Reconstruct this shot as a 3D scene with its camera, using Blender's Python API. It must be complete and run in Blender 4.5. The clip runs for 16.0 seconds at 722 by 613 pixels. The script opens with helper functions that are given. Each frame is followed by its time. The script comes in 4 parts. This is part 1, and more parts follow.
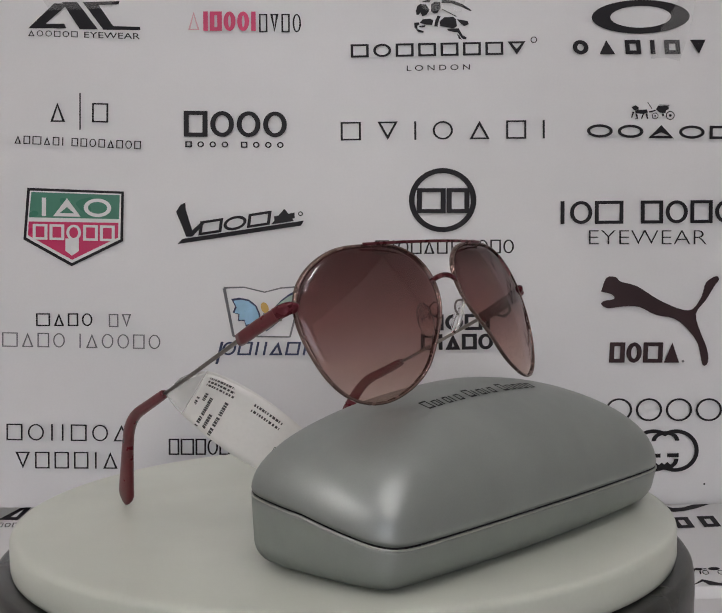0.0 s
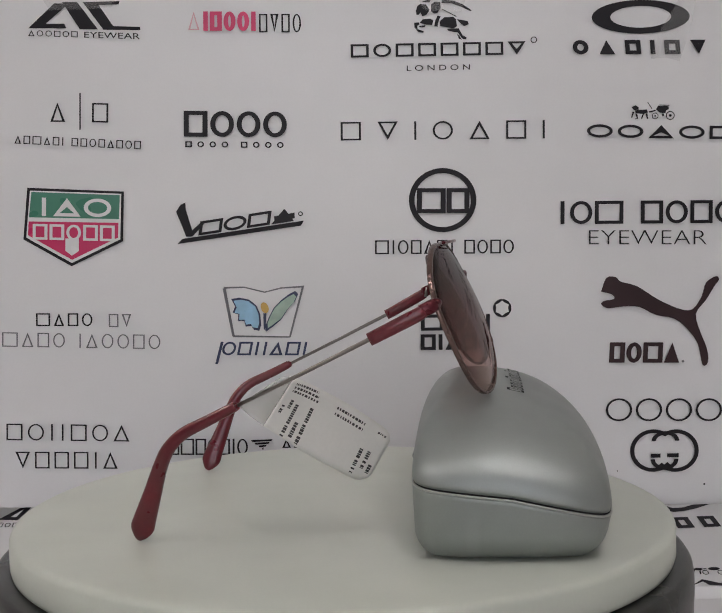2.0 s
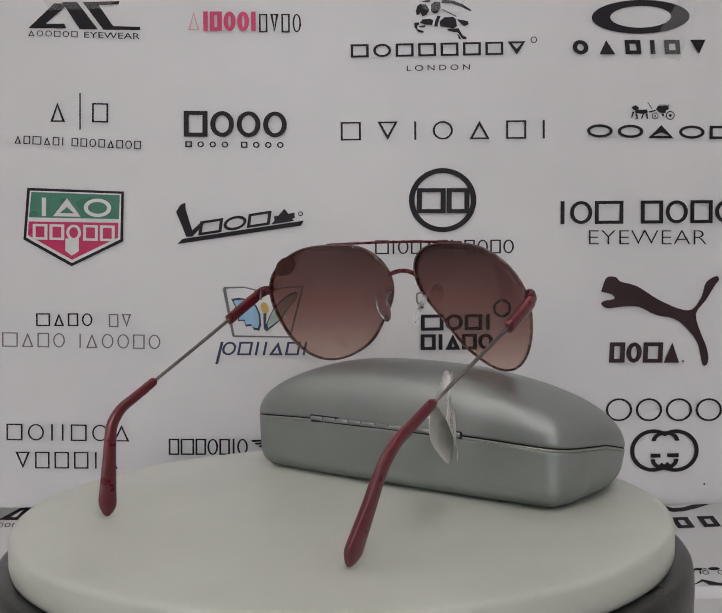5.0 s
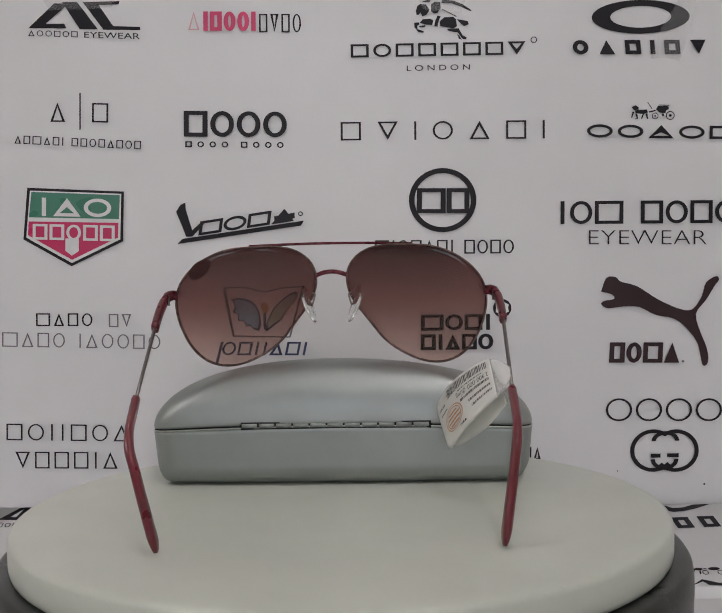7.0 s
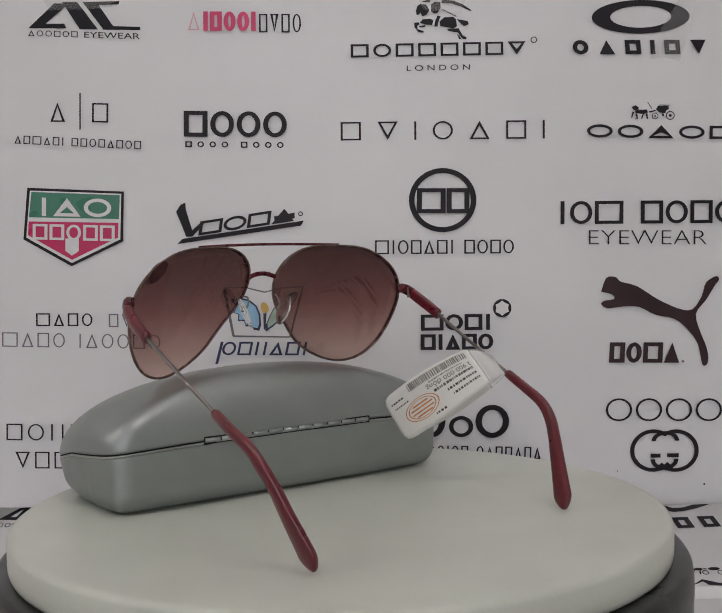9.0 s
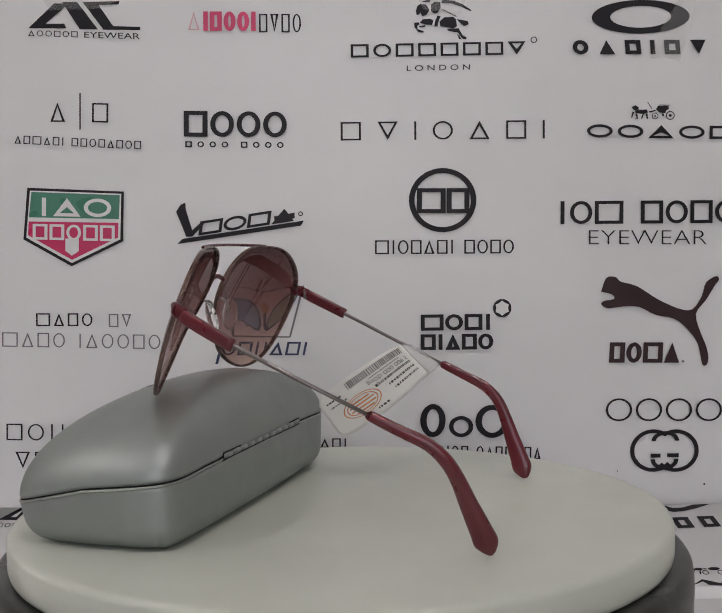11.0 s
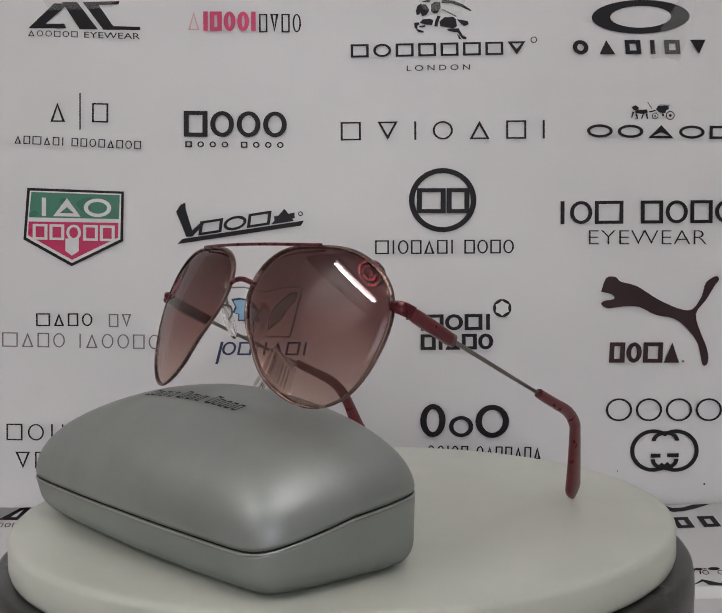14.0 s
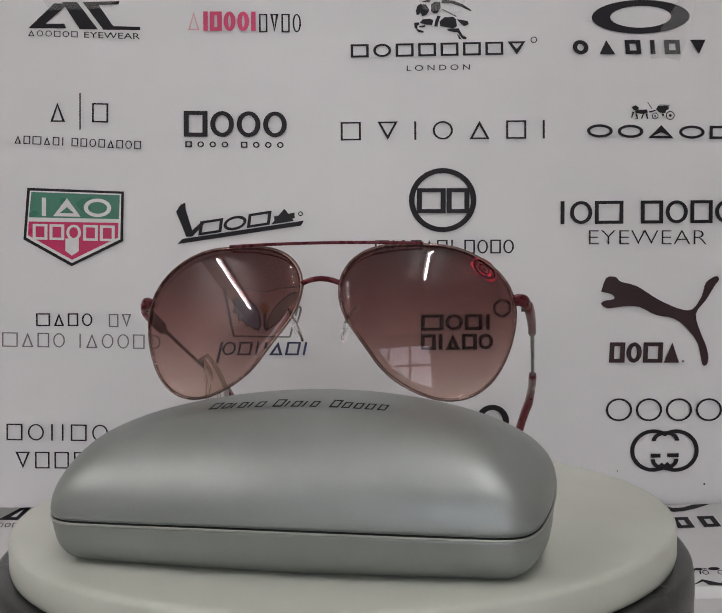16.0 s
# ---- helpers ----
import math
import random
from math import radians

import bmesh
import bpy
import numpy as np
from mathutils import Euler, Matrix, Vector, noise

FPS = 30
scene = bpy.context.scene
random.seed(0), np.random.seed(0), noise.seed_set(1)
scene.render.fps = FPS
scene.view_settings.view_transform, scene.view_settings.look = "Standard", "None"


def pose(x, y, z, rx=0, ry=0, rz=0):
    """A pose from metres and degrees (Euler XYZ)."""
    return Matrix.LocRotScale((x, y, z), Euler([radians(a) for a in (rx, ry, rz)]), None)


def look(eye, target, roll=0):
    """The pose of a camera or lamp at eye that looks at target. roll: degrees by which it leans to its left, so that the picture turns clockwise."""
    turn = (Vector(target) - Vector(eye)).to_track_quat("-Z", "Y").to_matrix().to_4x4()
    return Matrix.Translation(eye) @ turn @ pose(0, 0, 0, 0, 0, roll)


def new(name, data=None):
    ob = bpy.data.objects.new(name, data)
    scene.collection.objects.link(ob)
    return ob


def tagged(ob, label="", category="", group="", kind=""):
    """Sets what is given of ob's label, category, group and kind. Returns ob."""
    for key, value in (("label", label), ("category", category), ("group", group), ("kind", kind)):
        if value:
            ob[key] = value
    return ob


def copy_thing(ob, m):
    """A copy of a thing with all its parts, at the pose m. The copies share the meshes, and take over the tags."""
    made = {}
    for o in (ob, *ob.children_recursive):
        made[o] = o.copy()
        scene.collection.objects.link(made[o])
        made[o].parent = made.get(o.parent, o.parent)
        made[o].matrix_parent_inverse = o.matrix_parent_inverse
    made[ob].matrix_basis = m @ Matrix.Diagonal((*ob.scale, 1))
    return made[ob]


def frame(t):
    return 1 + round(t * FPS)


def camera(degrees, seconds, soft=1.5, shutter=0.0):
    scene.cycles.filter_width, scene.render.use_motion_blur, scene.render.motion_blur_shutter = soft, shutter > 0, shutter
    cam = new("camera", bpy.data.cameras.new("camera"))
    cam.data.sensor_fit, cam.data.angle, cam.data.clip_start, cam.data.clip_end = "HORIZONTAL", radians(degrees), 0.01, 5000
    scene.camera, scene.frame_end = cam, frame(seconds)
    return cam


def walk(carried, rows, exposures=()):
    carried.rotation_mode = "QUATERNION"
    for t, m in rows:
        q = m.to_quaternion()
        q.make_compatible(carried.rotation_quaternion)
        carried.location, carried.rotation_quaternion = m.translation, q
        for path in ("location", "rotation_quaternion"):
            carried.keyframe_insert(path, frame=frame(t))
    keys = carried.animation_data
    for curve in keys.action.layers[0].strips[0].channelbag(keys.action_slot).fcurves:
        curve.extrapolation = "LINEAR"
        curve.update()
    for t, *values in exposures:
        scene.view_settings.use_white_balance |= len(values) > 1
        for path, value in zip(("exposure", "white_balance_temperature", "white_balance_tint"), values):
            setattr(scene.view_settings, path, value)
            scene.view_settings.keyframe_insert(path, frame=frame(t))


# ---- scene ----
from mathutils.bvhtree import BVHTree

# ---------------------------------------------------------------- camera
cam = camera(37.03, 16.0, soft=1.2)
EYE = Vector((0.0, -0.43, 0.1043))
PAN, TILT = radians(1.184), radians(3.283)
VIEW = look(EYE, EYE + Vector((math.sin(PAN) * math.cos(TILT), math.cos(PAN) * math.cos(TILT), -math.sin(TILT))), -1.045)
walk(cam, [(0.0, VIEW), (16.0, VIEW)], exposures=[(0.0, 0.0, 6500, 10), (16.0, 0.0, 6500, 10)])
SPIN = 18.838  # degrees a second

# ---------------------------------------------------------------- light
world = bpy.data.worlds.new("sky")
scene.world = world
world.use_nodes = True
sky = world.node_tree.nodes.new("ShaderNodeTexSky")
sky.sky_type, sky.sun_disc = "NISHITA", False
sky.sun_elevation, sky.sun_rotation = radians(50), radians(150)
world.node_tree.nodes["Background"].inputs[1].default_value = 0.12
world.node_tree.links.new(sky.outputs[0], world.node_tree.nodes["Background"].inputs[0])


def area_lamp(name, m, w, h, power, colour):
    data = bpy.data.lights.new(name, "AREA")
    data.shape, data.size, data.size_y, data.energy, data.color = "RECTANGLE", w, h, power, colour
    ob = new(name, data)
    ob.matrix_world = m
    return ob


# daylight in the shop window behind the camera
area_lamp("window_daylight", pose(0.0, -3.16, 0.75, 90, 0, 0), 1.7, 1.8, 15.4, (1.0, 0.94, 0.975))


# ---------------------------------------------------------------- materials
def material(name, colour, rough=0.5, metal=0.0, grain=0.0, grain_size=800.0, stain=0.0, stain_size=25.0, bump=0.0, bump_size=900.0, coat=0.0, coat_rough=0.1, ior=1.45, trans=0.0, alpha=1.0):
    m = bpy.data.materials.new(name)
    m.use_nodes = True
    nt = m.node_tree
    b = nt.nodes["Principled BSDF"]
    b.inputs["Base Color"].default_value = (*colour, 1)
    b.inputs["Roughness"].default_value = rough
    b.inputs["Metallic"].default_value = metal
    b.inputs["IOR"].default_value = ior
    b.inputs["Coat Weight"].default_value = coat
    b.inputs["Coat Roughness"].default_value = coat_rough
    b.inputs["Transmission Weight"].default_value = trans
    b.inputs["Alpha"].default_value = alpha
    pos = nt.nodes.new("ShaderNodeTexCoord").outputs["Object"]

    def noise_at(size, detail):
        n = nt.nodes.new("ShaderNodeTexNoise")
        n.inputs["Scale"].default_value, n.inputs["Detail"].default_value = size, detail
        nt.links.new(pos, n.inputs["Vector"])
        return n.outputs["Fac"]

    def shade(source, fac, amount):
        r = nt.nodes.new("ShaderNodeMapRange")
        r.inputs["From Min"].default_value, r.inputs["From Max"].default_value = 0.3, 0.7
        r.inputs["To Min"].default_value, r.inputs["To Max"].default_value = 1 - amount, 1 + amount
        nt.links.new(fac, r.inputs["Value"])
        x = nt.nodes.new("ShaderNodeVectorMath")
        x.operation = "SCALE"
        if source is None:
            x.inputs[0].default_value = colour
        else:
            nt.links.new(source, x.inputs[0])
        nt.links.new(r.outputs[0], x.inputs["Scale"])
        return x.outputs[0]

    col = None
    if stain:
        col = shade(col, noise_at(stain_size, 3), stain)
    if grain:
        col = shade(col, noise_at(grain_size, 2), grain)
    if col is not None:
        nt.links.new(col, b.inputs["Base Color"])
    if stain:
        r = nt.nodes.new("ShaderNodeMapRange")
        r.inputs["To Min"].default_value, r.inputs["To Max"].default_value = max(rough - 0.08, 0.02), rough + 0.08
        nt.links.new(noise_at(stain_size * 1.7, 2), r.inputs["Value"])
        nt.links.new(r.outputs[0], b.inputs["Roughness"])
    if bump:
        n = nt.nodes.new("ShaderNodeBump")
        n.inputs["Strength"].default_value, n.inputs["Distance"].default_value = bump, 0.001
        nt.links.new(noise_at(bump_size, 3), n.inputs["Height"])
        nt.links.new(n.outputs[0], b.inputs["Normal"])
    return m


MAT = {
    "paper": material("laminated_paper", (0.80, 0.795, 0.80), 0.34, grain=0.01, stain=0.022, stain_size=9, bump=0.7, bump_size=14, coat=0.22, coat_rough=0.2),
    "dark": material("black_ink", (0.014, 0.012, 0.015), 0.42, stain=0.2, ior=1.33),
    "brown": material("dark_brown_ink", (0.036, 0.016, 0.019), 0.4, stain=0.15, ior=1.38),
    "grey": material("grey_ink", (0.16, 0.16, 0.17), 0.3, stain=0.1),
    "pink": material("crimson_ink", (0.62, 0.03, 0.13), 0.3, stain=0.05),
    "pale_pink": material("pale_pink_ink", (0.72, 0.42, 0.46), 0.3, stain=0.05),
    "green": material("green_ink", (0.06, 0.22, 0.15), 0.3, stain=0.05),
    "white_ink": material("unprinted_white", (0.78, 0.78, 0.78), 0.25, stain=0.02),
    "navy": material("navy_ink", (0.03, 0.04, 0.1), 0.3, stain=0.1),
    "sky_blue": material("light_blue_ink", (0.3, 0.52, 0.7), 0.3, stain=0.15, stain_size=120),
    "leaf_green": material("pale_green_ink", (0.36, 0.48, 0.4), 0.3, stain=0.15, stain_size=120),
    "orange": material("ochre_ink", (0.6, 0.38, 0.1), 0.3, stain=0.1),
    "stamp": material("orange_stamp_ink", (0.62, 0.25, 0.1), 0.5, stain=0.2, stain_size=300),
    "tape": material("clear_tape", (0.85, 0.85, 0.84), 0.1, alpha=0.13, bump=0.8, bump_size=160),
    "platter": material("ivory_plastic", (0.585, 0.61, 0.537), 0.34, grain=0.012, stain=0.04, stain_size=24, bump=0.04, bump_size=2500),
    "base": material("charcoal_plastic", (0.017, 0.0175, 0.0165), 0.3, grain=0.15, stain=0.1, bump=0.1, bump_size=3000),
    "ring_grey": material("grey_trim_plastic", (0.16, 0.165, 0.16), 0.4, grain=0.08),
    "case": material("satin_silver_lacquer", (0.338, 0.362, 0.349), 0.475, metal=0.8, grain=0.015, grain_size=1800, stain=0.04, stain_size=40, bump=0.5, bump_size=32),
    "lip": material("pale_metal_lip", (0.48, 0.49, 0.465), 0.34, metal=0.8, grain=0.03),
    "gap": material("black_lining", (0.012, 0.012, 0.012), 0.8, grain=0.1),
    "case_print": material("dark_grey_print", (0.022, 0.024, 0.024), 0.7, grain=0.1, ior=1.2),
    "rim": material("dark_copper_metal", (0.19, 0.125, 0.112), 0.26, metal=0.9, stain=0.1, stain_size=150),
    "badge": material("dark_red_badge", (0.06, 0.009, 0.012), 0.3, stain=0.25, stain_size=500, alpha=0.8),
    "emblem": material("crimson_emblem", (0.42, 0.02, 0.04), 0.35, stain=0.3, stain_size=420, alpha=0.62),
    "wire": material("steel_wire", (0.24, 0.215, 0.205), 0.28, metal=1.0, grain=0.05),
    "red": material("crimson_acetate", (0.122, 0.0075, 0.0155), 0.3, grain=0.06, stain=0.12, stain_size=120, coat=0.5, coat_rough=0.08),
    "red_metal": material("crimson_enamel", (0.105, 0.012, 0.02), 0.28, metal=0.4, stain=0.1, stain_size=150),
    "pad": material("clear_silicone", (0.97, 0.97, 0.965), 0.06, trans=1.0, ior=1.3, bump=0.05),
    "tag_paper": material("tag_paper", (0.8, 0.79, 0.75), 0.42, grain=0.015, stain=0.02, stain_size=90, bump=0.1, bump_size=300),
    "tag_film": material("clear_tag_film", (0.85, 0.84, 0.82), 0.25, alpha=0.3),
    "tag_ink": material("tag_ink", (0.06, 0.055, 0.055), 0.5, grain=0.1),
    "wall": material("painted_plaster", (0.62, 0.61, 0.58), 0.8, grain=0.03, grain_size=200, stain=0.04, stain_size=3, bump=0.2, bump_size=120),
    "ceiling": material("white_ceiling", (0.7, 0.7, 0.68), 0.85, grain=0.02, grain_size=150, stain=0.03, stain_size=2),
    "floor": material("grey_floor_tile", (0.3, 0.29, 0.27), 0.4, grain=0.05, grain_size=90, stain=0.1, stain_size=4),
    "table": material("white_laminate", (0.66, 0.65, 0.63), 0.4, grain=0.02, stain=0.03, stain_size=6),
    "window_frame": material("white_window_frame", (0.7, 0.7, 0.69), 0.4, stain=0.03, stain_size=8),
}


def lens_material():
    m = bpy.data.materials.new("brown_gradient_lens")
    m.use_nodes = True
    nt = m.node_tree
    nt.nodes.remove(nt.nodes["Principled BSDF"])
    pos = nt.nodes.new("ShaderNodeTexCoord")
    axes = nt.nodes.new("ShaderNodeSeparateXYZ")
    nt.links.new(pos.outputs["Object"], axes.inputs[0])
    ramp = nt.nodes.new("ShaderNodeMapRange")
    ramp.inputs["From Min"].default_value, ramp.inputs["From Max"].default_value = 0.050, 0.106
    nt.links.new(axes.outputs["Z"], ramp.inputs["Value"])
    tint = nt.nodes.new("ShaderNodeValToRGB")
    e = tint.color_ramp.elements
    e[0].position, e[0].color = 0.0, (0.86, 0.735, 0.69, 1)
    e[1].position, e[1].color = 1.0, (0.235, 0.128, 0.132, 1)
    mid = e.new(0.5)
    mid.color = (0.50, 0.33, 0.318, 1)
    nt.links.new(ramp.outputs[0], tint.inputs[0])
    clear = nt.nodes.new("ShaderNodeBsdfTransparent")
    nt.links.new(tint.outputs[0], clear.inputs[0])
    gloss = nt.nodes.new("ShaderNodeBsdfGlossy")
    gloss.inputs["Roughness"].default_value = 0.015
    facing = nt.nodes.new("ShaderNodeLayerWeight")
    facing.inputs["Blend"].default_value = 0.5
    steep = nt.nodes.new("ShaderNodeMath")
    steep.operation, steep.inputs[1].default_value = "POWER", 5.0
    nt.links.new(facing.outputs["Facing"], steep.inputs[0])
    fres = nt.nodes.new("ShaderNodeMapRange")
    fres.inputs["To Min"].default_value, fres.inputs["To Max"].default_value = 0.055, 0.7
    nt.links.new(steep.outputs[0], fres.inputs["Value"])
    mix = nt.nodes.new("ShaderNodeMixShader")
    nt.links.new(fres.outputs[0], mix.inputs[0])
    nt.links.new(clear.outputs[0], mix.inputs[1])
    nt.links.new(gloss.outputs[0], mix.inputs[2])
    nt.links.new(mix.outputs[0], nt.nodes["Material Output"].inputs[0])
    return m


MAT["lens"] = lens_material()


def glow_material(name, colour, strength):
    m = bpy.data.materials.new(name)
    m.use_nodes = True
    b = m.node_tree.nodes["Principled BSDF"]
    b.inputs["Base Color"].default_value = (*colour, 1)
    b.inputs["Emission Color"].default_value = (*colour, 1)
    b.inputs["Emission Strength"].default_value = strength
    return m


MAT["tube"] = glow_material("glowing_tube", (1.0, 0.95, 0.965), 80.0)


# ---------------------------------------------------------------- mesh helpers
def part(name, bm, mat, parent=None, label="", smooth=True):
    me = bpy.data.meshes.new(name)
    bmesh.ops.recalc_face_normals(bm, faces=bm.faces)
    bm.to_mesh(me)
    bm.free()
    me.materials.append(MAT[mat])
    for f in me.polygons:
        f.use_smooth = smooth
    ob = new(name, me)
    ob.parent = parent
    if label:
        tagged(ob, label)
    return ob


def thing(name, m, label, category, group="", kind=""):
    ob = new(name)
    ob.matrix_world = m
    ob.empty_display_size = 0.02
    return tagged(ob, label, category, group, kind)


def box(x0, y0, z0, x1, y1, z1, bevel=0.0, bm=None):
    bm = bm or bmesh.new()
    made = bmesh.ops.create_cube(bm, size=1, matrix=Matrix.Translation(((x0 + x1) / 2, (y0 + y1) / 2, (z0 + z1) / 2)) @ Matrix.Diagonal((x1 - x0, y1 - y0, z1 - z0, 1)))
    if bevel:
        edges = list({e for v in made["verts"] for e in v.link_edges})
        bmesh.ops.bevel(bm, geom=edges, offset=bevel, segments=2, affect="EDGES")
    return bm


def turned(profile, steps=128):
    """A body of revolution about z from (radius, height) pairs."""
    bm = bmesh.new()
    rings = []
    for r, z in profile:
        if r < 1e-6:
            rings.append([bm.verts.new((0, 0, z))])
        else:
            rings.append([bm.verts.new((r * math.cos(2 * math.pi * i / steps), r * math.sin(2 * math.pi * i / steps), z)) for i in range(steps)])
    for a, b in zip(rings, rings[1:]):
        for i in range(steps):
            j = (i + 1) % steps
            f = [a[i % len(a)], a[j % len(a)], b[j % len(b)], b[i % len(b)]]
            f = list(dict.fromkeys(f))
            if len(f) > 2:
                bm.faces.new(f)
    return bm


def smooth_path(points, per=8):
    """Catmull-Rom through rows of numbers."""
    p = [np.array(q, float) for q in points]
    p = [2 * p[0] - p[1]] + p + [2 * p[-1] - p[-2]]
    out = []
    for k in range(1, len(p) - 2):
        a, b, c, d = p[k - 1:k + 3]
        for i in range(per):
            t = i / per
            out.append(0.5 * (2 * b + (c - a) * t + (2 * a - 5 * b + 4 * c - d) * t * t + (3 * b - a - 3 * c + d) * t ** 3))
    out.append(p[-2])
    return out


def sweep(rows, sides=12, power=2.0, closed=False, side=(1, 0, 0), bm=None):
    """A rod through rows of (x, y, z, half width, half height); half width lies along `side`."""
    bm = bm or bmesh.new()
    n = len(rows)
    rings = []
    for i, row in enumerate(rows):
        c = Vector(row[:3])
        if closed:
            way = Vector(rows[(i + 1) % n][:3]) - Vector(rows[i - 1][:3])
        else:
            way = Vector(rows[min(i + 1, n - 1)][:3]) - Vector(rows[max(i - 1, 0)][:3])
        way.normalize()
        s = Vector(side)
        s = (s - way * s.dot(way)).normalized()
        u = way.cross(s)
        ring_verts = []
        for k in range(sides):
            a = 2 * math.pi * k / sides
            ca, sa = math.cos(a), math.sin(a)
            ring_verts.append(bm.verts.new(c + s * (row[3] * math.copysign(abs(ca) ** (2 / power), ca)) + u * (row[4] * math.copysign(abs(sa) ** (2 / power), sa))))
        rings.append(ring_verts)
    for i in range(n if closed else n - 1):
        a, b = rings[i], rings[(i + 1) % n]
        for k in range(sides):
            bm.faces.new((a[k], a[(k + 1) % sides], b[(k + 1) % sides], b[k]))
    if not closed:
        bm.faces.new(rings[0])
        bm.faces.new(rings[-1])
    return bm


# ---------------------------------------------------------------- room
def room():
    x0, x1, y0, y1, z0, z1 = -2.0, 2.0, -3.0, 0.235, -0.84, 1.86
    t = 0.12
    tagged(part("floor", box(x0 - t, y0 - t, z0 - t, x1 + t, y1 + t, z0), "floor", smooth=False), "grey tiled shop floor", kind="structure")
    tagged(part("ceiling", box(x0 - t, y0 - t, z1, x1 + t, y1 + t, z1 + t), "ceiling", smooth=False), "plain white ceiling", kind="structure")
    tagged(part("wall_north", box(x0 - t, y1, z0, x1 + t, y1 + t, z1), "wall", smooth=False), "pale wall behind the posters", kind="structure")
    tagged(part("wall_east", box(x1, y0, z0, x1 + t, y1, z1), "wall", smooth=False), "plain pale wall", kind="structure")
    tagged(part("wall_west", box(x0 - t, y0, z0, x0, y1, z1), "wall", smooth=False), "plain pale wall", kind="structure")
    # wall with the shop window's opening
    wx0, wx1, wz0, wz1 = -0.8, 0.8, -0.1, 1.6
    bm = box(x0 - t, y0 - t, z0, wx0, y0, z1)
    box(wx1, y0 - t, z0, x1 + t, y0, z1, bm=bm)
    box(wx0, y0 - t, z0, wx1, y0, wz0, bm=bm)
    box(wx0, y0 - t, wz1, wx1, y0, z1, bm=bm)
    tagged(part("wall_south", bm, "wall", smooth=False), "pale wall with a wide shop window", kind="structure")
    win = thing("window_1", pose((wx0 + wx1) / 2, y0 - t / 2, wz0), "wide shop window with white bars", "window", kind="structure")
    w = (wx1 - wx0) / 2
    h = wz1 - wz0
    for k in range(4):
        x = -w + 0.03 + k * (2 * w - 0.06) / 3
        part("mullion", box(x - 0.03, -0.03, 0, x + 0.03, 0.03, h, 0.004), "window_frame", win, smooth=False)
    for z in (0.03, h * 0.68, h - 0.03):
        part("transom", box(-w, -0.026, z - 0.025, w, 0.026, z + 0.025, 0.004), "window_frame", win, smooth=False)
    lamp = thing("tube_lamp", pose(0.36, -0.82, z1), "white fluorescent tube lamp on the ceiling", "ceiling lamp", "tube lamps")
    part("housing", box(-0.04, -0.62, -0.05, 0.04, 0.62, 0, 0.006), "window_frame", lamp, smooth=False)
    part("tube", sweep([(0, -0.58, -0.075, 0.0115, 0.0115), (0, 0.58, -0.075, 0.0115, 0.0115)], 16), "tube", lamp, "glowing white tube")
    for y in (-0.59, 0.59):
        part("end_cap", box(-0.02, y - 0.015, -0.095, 0.02, y + 0.015, -0.05, 0.003), "window_frame", lamp, smooth=False)
    copy_thing(lamp, pose(-1.65, -0.92, z1))
    table = thing("table", pose(0, -0.22, -0.84), "white laminate shop counter under the turntable", "table")
    part("tabletop", box(-0.8, -0.45, 0.72, 0.8, 0.45, 0.748, 0.003), "table", table, smooth=False)
    for x in (-0.74, 0.74):
        for y in (-0.39, 0.39):
            part("leg", box(x - 0.025, y - 0.025, 0, x + 0.025, y + 0.025, 0.72, 0.003), "table", table, smooth=False)


room()

# ---------------------------------------------------------------- posters
MM = 0.001
INK_LIFT = 0.0004


def flat(sheet, name, loops, ink, lift=1.0):
    bm = bmesh.new()
    spots = {}
    for loop in loops:
        for x, y in loop:
            if (x, y) not in spots:
                spots[x, y] = bm.verts.new((x * MM, y * MM, INK_LIFT * lift))
        bm.faces.new([spots[x, y] for x, y in loop])
    return part(name, bm, ink, sheet, smooth=False)


LAYER = {}


def lift_of(sheet, ink):
    """Each print lies a hair above what was printed before it."""
    LAYER[sheet.name] = LAYER.get(sheet.name, 0) + 1
    return 1.0 + 0.02 * LAYER[sheet.name]


